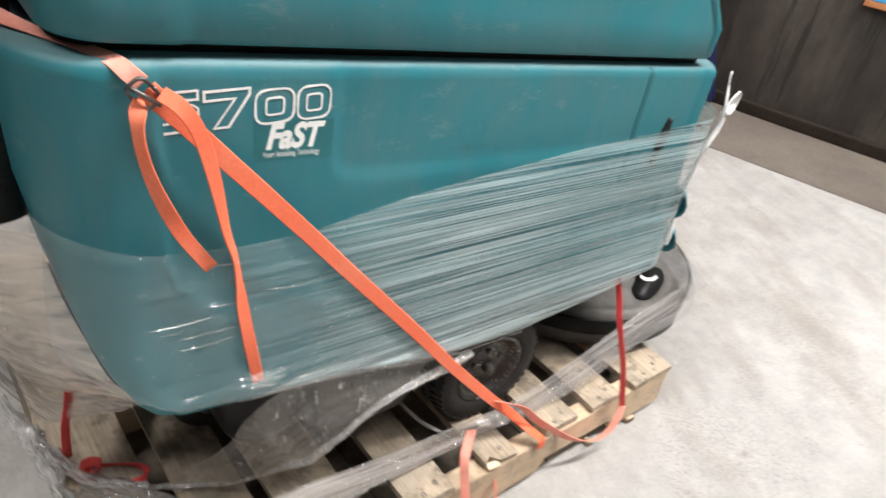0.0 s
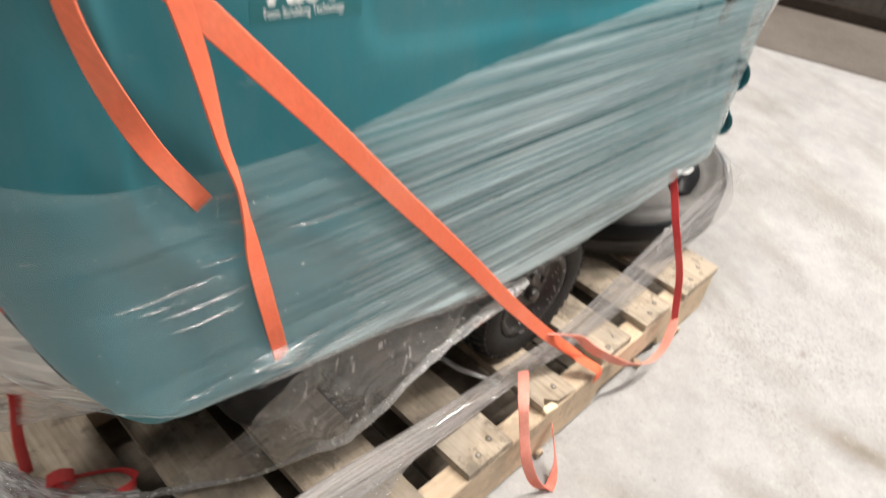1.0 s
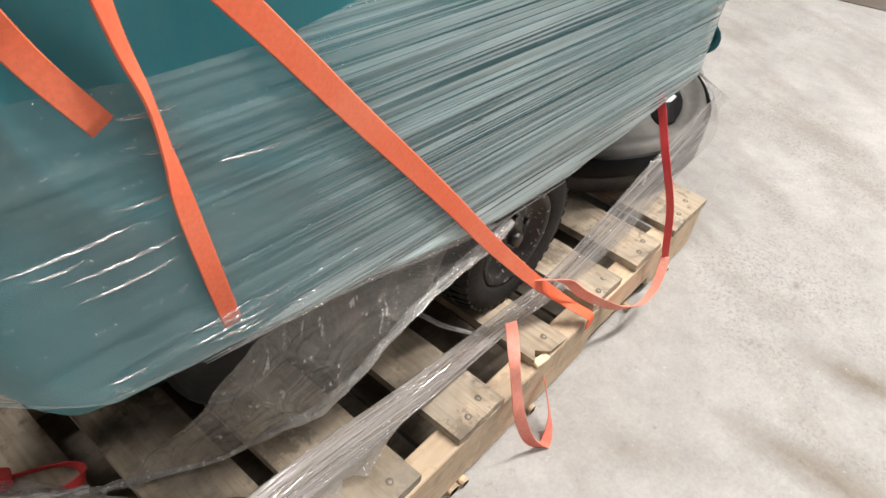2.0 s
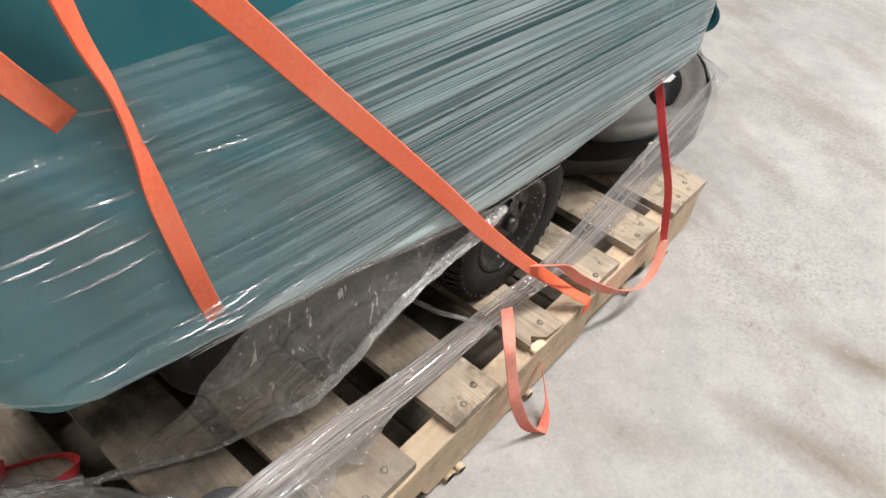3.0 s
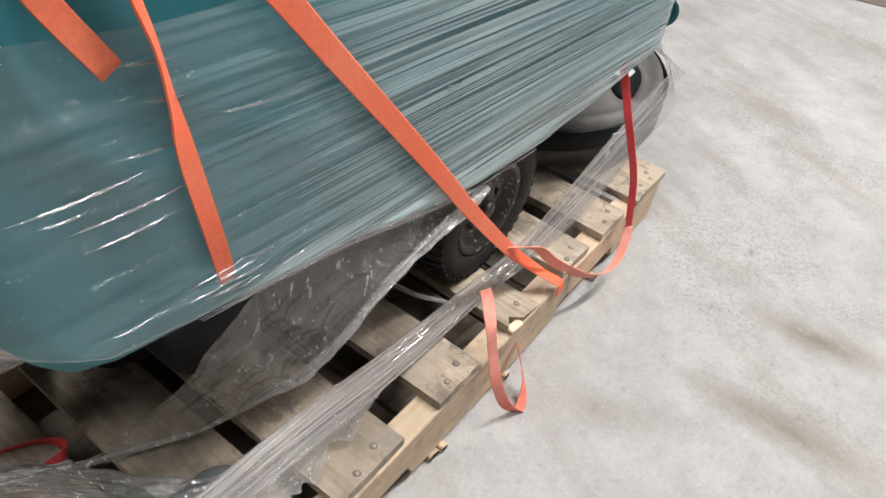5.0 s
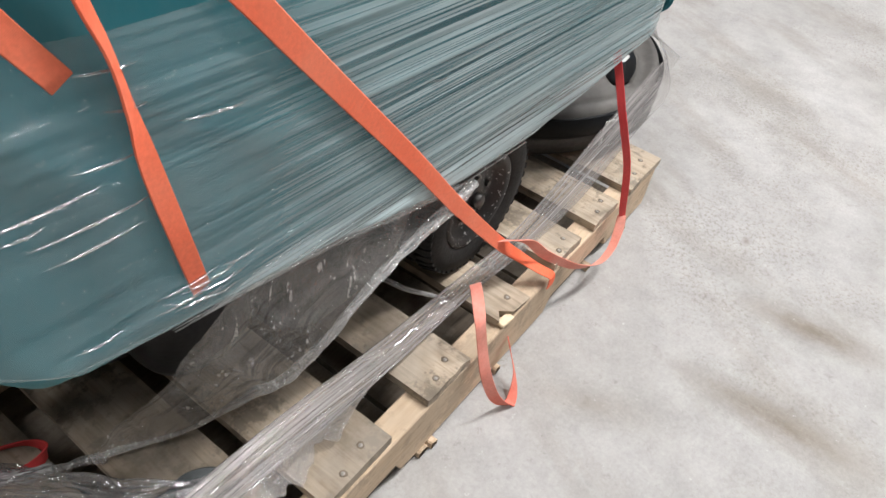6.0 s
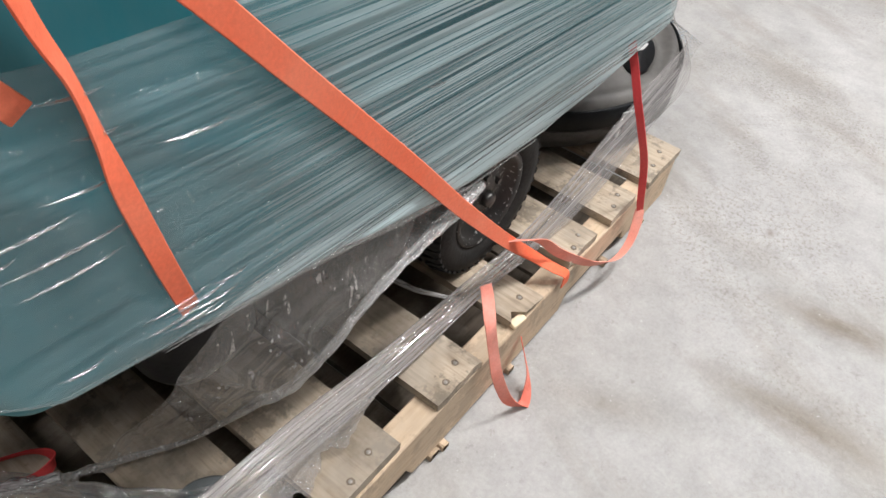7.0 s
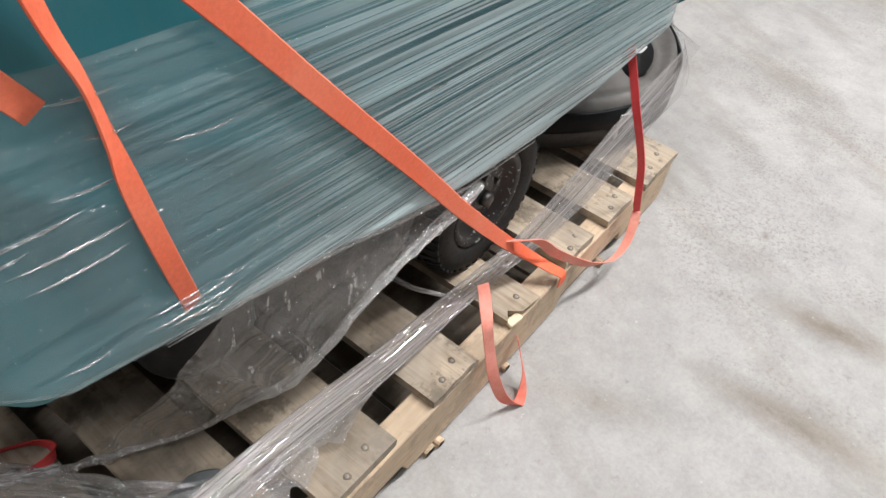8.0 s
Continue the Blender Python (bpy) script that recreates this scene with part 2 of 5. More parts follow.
def stretch_film(name, milk, lines, across, along=1.6, bump=0.8, depth=0.008, gloss_rough=0.05, gloss=0.09, crumple=0.0, grain=60.0, ridge=0.0, glint_specks=0.0, layered=False, milk_colour=(0.70, 0.70, 0.69), tall=0.55):
    """Clear stretch film: see-through and milky, with clear and white lines that follow the pull, and glossy ridges."""
    m, nodes, links = material(name)
    uv = nodes.new("ShaderNodeUVMap")
    uv.uv_map = "pull"
    streak = noise_node(nodes, links, uv.outputs[0], 1.0, 3, 0.6, (along, across, 1))
    thin = noise_node(nodes, links, uv.outputs[0], 1.0, 2, 0.6, (along * 1.3, across * 2.6, 1))
    broad = noise_node(nodes, links, uv.outputs[0], 1.0, 2, 0.5, (along * 0.8, across * 0.3, 1))
    patch = noise_node(nodes, links, uv.outputs[0], 1.0, 4, 0.6, (3.0, 5.0, 1))
    height = mix(nodes, links, ridge, mix(nodes, links, 0.4, streak, thin), broad)
    if crumple:
        co = nodes.new("ShaderNodeTexCoord").outputs["Object"]
        height = mix(nodes, links, crumple, height, noise_node(nodes, links, co, grain, 4, 0.6, (1, 1, tall)))
    # the milk, in broad patches
    amount = ramp(nodes, links, patch, (0.32, grey(milk * 0.75)), (0.68, grey(milk * 1.25)))
    # lines pulled clear, and lines where folds lie on one another
    clear_a = ramp(nodes, links, streak, (0.385, grey(1 - lines)), (0.455, grey(1.0)))
    clear_b = ramp(nodes, links, thin, (0.40, grey(1 - lines * 0.9)), (0.455, grey(1.0)))
    clear_c = ramp(nodes, links, broad, (0.36, grey(1 - lines * (0.16 if layered else 0.32))), (0.56, grey(1.0)))
    clear_ab = mix(nodes, links, 1.0, mix(nodes, links, 1.0, clear_a, clear_b, "MULTIPLY"), clear_c, "MULTIPLY")
    fold_a = ramp(nodes, links, thin, (0.58, grey(0.0)), (0.70, grey(milk * (0.40 if layered else 0.9))))
    fold_b = ramp(nodes, links, streak, (0.60, grey(0.0)), (0.72, grey(milk * (0.25 if layered else 0.5))))
    folds = mix(nodes, links, 1.0, fold_a, fold_b, "ADD")
    if layered:
        # more layers, more drawn, towards the tied-off end; milk also carries light and shade
        sep = nodes.new("ShaderNodeSeparateXYZ")
        links.new(uv.outputs[0], sep.inputs[0])
        layers = ramp(nodes, links, sep.outputs["X"], (0.05, grey(0.45)), (0.13, grey(0.50)), (0.22, grey(0.85)), (0.31, grey(1.65)), (0.44, grey(2.0)), (0.52, grey(1.75)), (0.62, grey(1.36)), (0.88, grey(1.5)))
        pulled = ramp(nodes, links, sep.outputs["X"], (0.08, grey(0.12)), (0.22, grey(0.55)), (0.42, grey(1.0)))
        amount = mix(nodes, links, 1.0, amount, layers, "MULTIPLY")
        # the pale floor's reflection along the lower rim, put in as extra milk
        rim_sheen = ramp(nodes, links, sep.outputs["Y"], (0.03, grey(1.75)), (0.32, grey(1.0)))
        amount = mix(nodes, links, 1.0, amount, rim_sheen, "MULTIPLY")
        clear_ab = mix(nodes, links, pulled, grey(1.0), clear_ab)
        folds = mix(nodes, links, 1.0, folds, pulled, "MULTIPLY")
    amount = mix(nodes, links, 1.0, mix(nodes, links, 1.0, amount, clear_ab, "MULTIPLY"), folds, "ADD")
    if glint_specks:
        # white specks painted into the milk in place of glints on sharp creases
        where = nodes.new("ShaderNodeTexCoord").outputs["Object"]
        bent = noise_node(nodes, links, where, 200, 2, 0.6, (1, 1, tall * 0.6))
        line = ramp(nodes, links, bent, (0.56, grey(0)), (0.61, grey(1)))
        spread = ramp(nodes, links, noise_node(nodes, links, where, 34, 5, 0.72), (0.51, grey(0)), (0.60, grey(glint_specks)))
        amount = mix(nodes, links, 1.0, amount, mix(nodes, links, 1.0, line, spread, "MULTIPLY"), "ADD")
    clear = nodes.new("ShaderNodeBsdfTransparent")
    # creases turn some of the light aside
    crease_a = ramp(nodes, links, thin, (0.385, grey(0.63)), (0.435, grey(0.965)))
    crease_b = ramp(nodes, links, streak, (0.36, grey(0.62)), (0.415, grey(1.0)))
    crease = mix(nodes, links, 1.0, crease_a, crease_b, "MULTIPLY")
    if layered:
        crease = mix(nodes, links, pulled, grey(0.965), crease)
    links.new(crease, clear.inputs["Color"])
    white = node(nodes, "ShaderNodeBsdfDiffuse", Color=(*milk_colour, 1))
    glow = node(nodes, "ShaderNodeBsdfTranslucent", Color=(*milk_colour, 1))
    haze = nodes.new("ShaderNodeMixShader")
    haze.inputs[0].default_value = 0.25
    links.new(white.outputs[0], haze.inputs[1])
    links.new(glow.outputs[0], haze.inputs[2])
    body = nodes.new("ShaderNodeMixShader")
    links.new(amount, body.inputs[0])
    links.new(clear.outputs[0], body.inputs[1])
    links.new(haze.outputs[0], body.inputs[2])
    b = node(nodes, "ShaderNodeBump", Strength=bump, Distance=depth)
    links.new(height, b.inputs["Height"])
    shine = node(nodes, "ShaderNodeBsdfGlossy", Color=(1, 1, 1, 1), Roughness=gloss_rough)
    links.new(b.outputs[0], shine.inputs["Normal"])
    # gloss grows towards the grazing view, alike on both faces
    weight = node(nodes, "ShaderNodeLayerWeight", Blend=0.5)
    power = nodes.new("ShaderNodeMath")
    power.operation = "POWER"
    power.inputs[1].default_value = 4.0
    links.new(weight.outputs["Facing"], power.inputs[0])
    amount_gloss = nodes.new("ShaderNodeMath")
    amount_gloss.operation = "MULTIPLY_ADD"
    amount_gloss.inputs[1].default_value, amount_gloss.inputs[2].default_value = 0.5, gloss
    links.new(power.outputs[0], amount_gloss.inputs[0])
    last = nodes.new("ShaderNodeMixShader")
    links.new(amount_gloss.outputs[0], last.inputs[0])
    links.new(body.outputs[0], last.inputs[1])
    links.new(shine.outputs[0], last.inputs[2])
    out = nodes.new("ShaderNodeOutputMaterial")
    links.new(last.outputs[0], out.inputs["Surface"])
    return m


TEAL = teal_plastic()
DECK_WOOD = wood("deck_wood", (0.49, 0.400, 0.300), (0.30, 0.235, 0.162), 1.0)
STRINGER_WOOD = wood("stringer_wood", (0.66, 0.505, 0.35), (0.54, 0.395, 0.255), 0.4)
# near-black tone: the shade under the deck is put into the wood's colour
GAP_SHADE_WOOD = wood("gap_shade_wood", (0.12, 0.095, 0.070), (0.06, 0.048, 0.036), 0.6)
GREY_RUBBER = simple("grey_rubber", (0.040, 0.048, 0.048), 0.55, spread=0.3, scale=40)
RIB_GREY = simple("rib_grey", (0.16, 0.145, 0.13), 0.5, spread=0.15, scale=60)
FLOOR = concrete_floor()
BROWN_CONCRETE = brown_concrete()
WALL = stained_wall()
PLAIN_WALL = simple("painted_block", (0.26, 0.25, 0.235), 0.8, spread=0.12, scale=4)
CEILING = simple("ceiling_paint", (0.22, 0.22, 0.215), 0.85, spread=0.08, scale=3)
KERB = simple("kerb_paint", (0.022, 0.016, 0.012), 0.8, spread=0.5, scale=12, spec=0.15)
BLUE = simple("blue_paint", (0.008, 0.012, 0.055), 0.45, spread=0.3)
SIGN_BLUE = simple("sign_blue", (0.06, 0.32, 0.62), 0.5, spread=0.1)
ORANGE_PAINT = simple("orange_paint", (0.42, 0.16, 0.06), 0.6, spread=0.2)
ORANGE = strap_web("orange_webbing", (0.88, 0.155, 0.070), (0.90, 0.25, 0.145))
SALMON = strap_web("salmon_webbing", (0.74, 0.165, 0.11), (0.80, 0.34, 0.27))
PINK = strap_web("faded_webbing", (0.80, 0.27, 0.20), (0.86, 0.40, 0.32))
RED = strap_web("red_webbing", (0.66, 0.055, 0.060), (0.76, 0.12, 0.11))
TYRE = simple("tyre_rubber", (0.030, 0.0285, 0.027), 0.75, spread=0.5, scale=30, bump=0.4, spec=0.25)
BLACK = simple("black_plastic", (0.014, 0.014, 0.015), 0.45, spread=0.4, spec=0.25)
BAND_BLACK = simple("band_rubber", (0.007, 0.008, 0.009), 0.5, spread=0.5, scale=20, spec=0.12)
DARK_STEEL = simple("dark_steel", (0.032, 0.030, 0.027), 0.55, 0.3, spread=0.5, scale=18, spec=0.25)
GREY_PLASTIC = simple("grey_plastic", (0.125, 0.118, 0.108), 0.62, spread=0.35, scale=9)
SCUFFED = simple("scuffed_rubber", (0.045, 0.044, 0.044), 0.5, spread=0.75, scale=22, bump=0.3)
def glinting_rim():
    m, nodes, links = material("glinting_rim")
    co = nodes.new("ShaderNodeTexCoord").outputs["Object"]
    wide = noise_node(nodes, links, co, 30, 5, 0.7)
    spots = noise_node(nodes, links, co, 150, 3, 0.6)
    colour = ramp(nodes, links, wide, (0.35, (0.010, 0.010, 0.010)), (0.7, (0.036, 0.035, 0.033)))
    # white specks in the colour stand in for glints of film over the rim
    white = ramp(nodes, links, spots, (0.62, grey(0)), (0.66, grey(0.85)))
    finish(nodes, links, mix(nodes, links, white, colour, (0.55, 0.55, 0.53)), 0.4, 0.0, spots, 0.3, 0.001)
    return m


RIM = glinting_rim()
STEEL = simple("buckle_steel", (0.12, 0.115, 0.11), 0.42, 0.9, spread=0.3)
NAIL = simple("nail_steel", (0.30, 0.275, 0.245), 0.6, 0.1, spread=0.4, scale=60)
NAIL_STAIN = simple("nail_stain", (0.17, 0.135, 0.10), 0.85, spread=0.4, scale=90)
WHITE = simple("white_cord", (0.78, 0.78, 0.76), 0.7, spread=0.08, scale=60, bump=0.4)
DECAL_GREEN = simple("decal_green", (0.006, 0.125, 0.140), 0.35, spread=0.15, scale=20)
DECAL = simple("decal_white", (0.80, 0.82, 0.80), 0.5, spread=0.08, scale=20)
SPLINTER = simple("fresh_wood", (0.80, 0.66, 0.45), 0.75, spread=0.15)
FILM = stretch_film("stretch_film", 0.34, 1.0, 60.0, 0.9, 1.0, 0.020, 0.045, 0.024, ridge=0.78, layered=True, milk_colour=(0.575, 0.69, 0.70))
FILM_THIN = stretch_film("loose_film", 0.095, 0.45, 5.0, 2.0, 1.0, 0.030, 0.05, 0.12, 0.94, 105.0, glint_specks=0.45, milk_colour=(0.80, 0.76, 0.72), tall=0.16)
FILM_TENT = stretch_film("tent_film", 0.17, 0.8, 26.0, 1.6, 1.0, 0.014, 0.06, 0.07, 0.2, milk_colour=(0.62, 0.60, 0.58))
FILM_ROPE = stretch_film("twisted_film", 0.34, 0.7, 10.0, 9.0, 1.0, 0.026, 0.06, 0.28, 0.5, 90.0, glint_specks=0.6, milk_colour=(0.80, 0.79, 0.77))
FILM_BAND = stretch_film("gathered_film", 0.74, 0.50, 12.0, 1.2, 1.0, 0.034, 0.06, 0.26, 0.06, 50.0, glint_specks=0.06, milk_colour=(0.46, 0.435, 0.425))
FILM_SLACK = stretch_film("slack_film", 0.46, 0.45, 9.0, 1.0, 0.5, 0.010, 0.18, 0.05, 0.1, 50.0, milk_colour=(0.50, 0.475, 0.46))
FILM_HEM = stretch_film("hem_film", 0.34, 0.95, 7.0, 2.4, 1.0, 0.030, 0.06, 0.22, 0.1, 90.0, milk_colour=(0.82, 0.82, 0.81))
FILM_PLEAT = stretch_film("pleat_film", 0.03, 0.5, 9.0, 3.0, 0.2, 0.003, 0.07, 0.20, milk_colour=(0.82, 0.82, 0.81))
FILM_ROLL = stretch_film("bunched_film", 0.68, 0.6, 8.0, 9.0, 1.0, 0.030, 0.06, 0.36, 0.5, 80.0, milk_colour=(0.90, 0.885, 0.87))
FILM_UNDER = stretch_film("lower_drape_film", 0.42, 0.4, 7.0, 1.2, 0.6, 0.012, 0.10, 0.09, 0.3, 24.0, milk_colour=(0.80, 0.74, 0.68))
FILM_CRUMPLED = stretch_film("crumpled_film", 0.30, 0.7, 10.0, 1.4, 1.0, 0.022, 0.06, 0.26, 0.25, 60.0, glint_specks=0.16, milk_colour=(0.70, 0.68, 0.665))
FILM_DRAPE = stretch_film("draped_film", 0.78, 0.40, 7.0, 1.2, 0.5, 0.010, 0.18, 0.05, 0.2, 14.0, milk_colour=(0.95, 0.85, 0.75))
GLOW, _n, _l = material("lamp_glow")
_e = node(_n, "ShaderNodeEmission", Color=(1.0, 1.0, 0.985, 1), Strength=14.0)
_o = _n.new("ShaderNodeOutputMaterial")
_l.new(_e.outputs[0], _o.inputs["Surface"])


# ---- mesh helpers ----
def part(name, bm, mat, parent=None, label="", smooth=True):
    me = bpy.data.meshes.new(name)
    bm.normal_update()
    for f in bm.faces:
        f.smooth = smooth
    bm.to_mesh(me)
    bm.free()
    me.materials.append(mat)
    ob = new(name, me)
    if parent:
        ob.parent = parent
    if label:
        tagged(ob, label)
    return ob


def thing(name, label, category, at=(0, 0, 0), group="", kind=""):
    ob = new(name)
    ob.empty_display_size = 0.1
    ob.location = at
    tagged(ob, label, category, group, kind)
    return ob


def box(x0, x1, y0, y1, z0, z1, bevel=0.0, segments=2, bm=None):
    bm = bm or bmesh.new()
    made = bmesh.ops.create_cube(bm, size=1.0, matrix=Matrix.LocRotScale(((x0 + x1) / 2, (y0 + y1) / 2, (z0 + z1) / 2), None, (x1 - x0, y1 - y0, z1 - z0)))
    if bevel:
        edges = {e for v in made["verts"] for e in v.link_edges}
        bmesh.ops.bevel(bm, geom=list(edges), offset=bevel, segments=segments, affect="EDGES", profile=0.6)
    return bm


def rounded_ring(x0, x1, y0, y1, r, n_side=40, n_corner=8):
    """Points of a rounded rectangle, from the front left corner on, along the front (low y) first."""
    pts = []
    r = min(r, (x1 - x0) / 2.01, (y1 - y0) / 2.01)

    def arc(cx, cy, a0):
        return [(cx + r * math.cos(radians(a0 + 90 * i / n_corner)), cy + r * math.sin(radians(a0 + 90 * i / n_corner))) for i in range(n_corner + 1)]

    pts += arc(x0 + r, y0 + r, 180)
    pts += [(x0 + r + (x1 - x0 - 2 * r) * i / n_side, y0) for i in range(1, n_side)]
    pts += arc(x1 - r, y0 + r, 270)
    pts += [(x1, y0 + r + (y1 - y0 - 2 * r) * i / 4) for i in range(1, 4)]
    pts += arc(x1 - r, y1 - r, 0)
    pts += [(x1 - r - (x1 - x0 - 2 * r) * i / 6, y1) for i in range(1, 6)]
    pts += arc(x0 + r, y1 - r, 90)
    pts += [(x0, y1 - r - (y1 - y0 - 2 * r) * i / 4) for i in range(1, 4)]
    return pts


def skin(rings, close=True, caps=True):
    """A mesh over rings of equally many points."""
    bm = bmesh.new()
    rows = [[bm.verts.new(p) for p in ring] for ring in rings]
    for a, b in zip(rows[:-1], rows[1:]):
        n = len(a)
        for i in range(n if close else n - 1):
            j = (i + 1) % n
            bm.faces.new((a[i], a[j], b[j], b[i]))
    if caps and close:
        bm.faces.new(list(reversed(rows[0])))
        bm.faces.new(rows[-1])
    bmesh.ops.recalc_face_normals(bm, faces=bm.faces)
    return bm


def curve_points(pts, steps=8):
    """A smooth line through the points."""
    pts = [Vector(p) for p in pts]
    ends = [pts[0] * 2 - pts[1]] + pts + [pts[-1] * 2 - pts[-2]]
    out = []
    for a, b, c, d in zip(ends, ends[1:], ends[2:], ends[3:]):
        for i in range(steps):
            t = i / steps
            out.append(0.5 * ((2 * b) + (c - a) * t + (2 * a - 5 * b + 4 * c - d) * t * t + (3 * b - a - 3 * c + d) * t ** 3))
    return out + [pts[-1]]


def ribbon(pts, sides, width=0.024, thick=0.0016, steps=8):
    """A flat web along pts; sides: the way across it at each point."""
    line, across = curve_points(pts, steps), curve_points(sides, steps)
    bm = bmesh.new()
    uv = bm.loops.layers.uv.new("weave")
    rows, run = [], 0.0
    for i, (p, s) in enumerate(zip(line, across)):
        a, b = line[max(i - 1, 0)], line[min(i + 1, len(line) - 1)]
        way = (b - a).normalized()
        s = (s - way * s.dot(way)).normalized()
        up = way.cross(s).normalized()
        run += (p - line[max(i - 1, 0)]).length
        h, w = up * thick / 2, s * width / 2
        rows.append(([bm.verts.new(p + d) for d in (w * 0.92 + h, -w * 0.92 + h, -w, -w * 0.92 - h, w * 0.92 - h, w)], run))
    for (a, ra), (b, rb) in zip(rows[:-1], rows[1:]):
        for i in range(6):
            j = (i + 1) % 6
            f = bm.faces.new((a[i], a[j], b[j], b[i]))
            for lo, (u, v) in zip(f.loops, ((ra, i / 6), (ra, (i + 1) / 6), (rb, (i + 1) / 6), (rb, i / 6))):
                lo[uv].uv = (u, v * width)
    for (a, _), (b, _) in zip(rows[:-1], rows[1:]):
        for i in (0, 1, 3, 4):
            bm.edges.get((a[i], b[i])).smooth = False
    bm.faces.new(list(reversed(rows[0][0])))
    bm.faces.new(rows[-1][0])
    bmesh.ops.recalc_face_normals(bm, faces=bm.faces)
    return bm


def tube(pts, radius, steps=6, sides=10, wobble=0.0, uvname=""):
    """A round line; radius: a number, or a function of the way along (0 to 1)."""
    line = curve_points(pts, steps)
    bm = bmesh.new()
    uv = bm.loops.layers.uv.new(uvname) if uvname else None
    rows = []
    up = Vector((0.13, 0.21, 0.97))
    for i, p in enumerate(line):
        way = (line[min(i + 1, len(line) - 1)] - line[max(i - 1, 0)]).normalized()
        a = way.cross(up).normalized()
        b = way.cross(a).normalized()
        k = i / (len(line) - 1)
        r = radius(k) if callable(radius) else radius
        row = []
        for j in range(sides):
            t = 2 * math.pi * j / sides
            q = r * (1 + wobble * (noise.noise(Vector((i * 0.35, math.cos(t) * 2, math.sin(t) * 2))) if wobble else 0))
            row.append(bm.verts.new(p + a * q * math.cos(t) + b * q * math.sin(t)))
        rows.append(row)
    n = len(rows) - 1
    for k, (a, b) in enumerate(zip(rows[:-1], rows[1:])):
        for i in range(sides):
            j = (i + 1) % sides
            f = bm.faces.new((a[i], a[j], b[j], b[i]))
            if uv:
                for lo, (u, v) in zip(f.loops, ((k / n, i / sides), (k / n, (i + 1) / sides), ((k + 1) / n, (i + 1) / sides), ((k + 1) / n, i / sides))):
                    lo[uv].uv = (u, v)
    bm.faces.new(list(reversed(rows[0])))
    bm.faces.new(rows[-1])
    bmesh.ops.recalc_face_normals(bm, faces=bm.faces)
    return bm


def sheet(nu, nv, place, flat=False):
    """A grid of film; place(u, v) gives its points. The pull runs along u."""
    bm = bmesh.new()
    uv = bm.loops.layers.uv.new("pull")
    rows = [[bm.verts.new(place(i / nu, j / nv)) for j in range(nv + 1)] for i in range(nu + 1)]
    for i in range(nu):
        for j in range(nv):
            f = bm.faces.new((rows[i][j], rows[i + 1][j], rows[i + 1][j + 1], rows[i][j + 1]))
            for lo, (a, b) in zip(f.loops, ((i, j), (i + 1, j), (i + 1, j + 1), (i, j + 1))):
                p = rows[a][b].co
                lo[uv].uv = (a / nu, (p.z + 0.04 * (p.x + 0.9) - 0.40) / 0.35) if flat else (a / nu, b / nv)
    return bm


def table(x, pairs):
    """Straight lines between (x, value) pairs."""
    if x <= pairs[0][0]:
        return pairs[0][1]
    for (a, p), (b, q) in zip(pairs[:-1], pairs[1:]):
        if x <= b:
            return p + (q - p) * (x - a) / (b - a)
    return pairs[-1][1]


def smooth(a, b, x):
    t = min(1, max(0, (x - a) / (b - a)))
    return t * t * (3 - 2 * t)


def lathe(profile, steps=40, axis="Y"):
    """A turned body: profile of (radius, along the axis)."""
    rings = []
    for r, h in profile:
        rings.append([(r * math.cos(2 * math.pi * i / steps), h, r * math.sin(2 * math.pi * i / steps)) for i in range(steps)])
    return skin(rings)


# ---- hall ----
def plate(name, x0, x1, y0, y1, z0, z1, mat, label, category):
    ob = part(name, box(x0, x1, y0, y1, z0, z1), mat, None, "", False)
    return tagged(ob, label, category, kind="structure")


plate("floor", -9, 8, -14, 9, -0.2, 0.0, FLOOR, "pale worn concrete floor with brown dirt and scuffs", "floor")
plate("ceiling", -9, 8, -14, 9, HALL_Z, HALL_Z + 0.2, CEILING, "plain pale ceiling over the hall", "ceiling")
plate("wall_west", -9.2, -9, -14, 9, 0.0, HALL_Z, PLAIN_WALL, "plain pale painted hall wall", "wall")
plate("wall_south", -9, 8, -14.2, -14, 0.0, HALL_Z, PLAIN_WALL, "plain pale painted hall wall", "wall")
plate("wall_north", -9, 8, 9, 9.2, 0.0, HALL_Z, PLAIN_WALL, "plain pale painted hall wall", "wall")
# the stained wall stands a little askew to the pallet
WALL_AT, WALL_TURN = (2.36, 0.70), 17.5
wall_pose = pose(WALL_AT[0], WALL_AT[1], 0, 0, 0, WALL_TURN)
east = part("wall_east", box(0.0, 0.25, -16, 10, 0.0, HALL_Z), WALL, None, "", False)
east.matrix_world = wall_pose
tagged(east, "dark stained concrete wall with long vertical runs of dirt", "wall", kind="structure")
strip = part("floor_strip", box(-0.68, 0.0, -16, 10, -0.05, 0.004), BROWN_CONCRETE, None, "", False)
strip.matrix_world = wall_pose
tagged(strip, "darker brown strip of concrete floor along the stained wall", "floor", kind="structure")
kerb = part("kerb", box(-0.05, 0.0, -16, 10, 0.004, 0.065, 0.008), KERB, None, "", False)
kerb.matrix_world = wall_pose
tagged(kerb, "low black kerb at the foot of the stained wall", "kerb", kind="structure")


def ceiling_lamp(x, y):
    t = thing("ceiling_lamp", "long white ceiling lamp with a glowing tube", "lamp", (x, y, HALL_Z), "lamps of the hall")
    part("housing", box(-0.62, 0.62, -0.13, 0.13, -0.07, 0.0, 0.01), CEILING, t, "", False)
    part("diffuser", box(-0.60, 0.60, -0.11, 0.11, -0.085, -0.072, 0.004), GLOW, t, "glowing white diffuser", False)


for lx, ly, watts in LAMPS:
    ceiling_lamp(lx, ly)

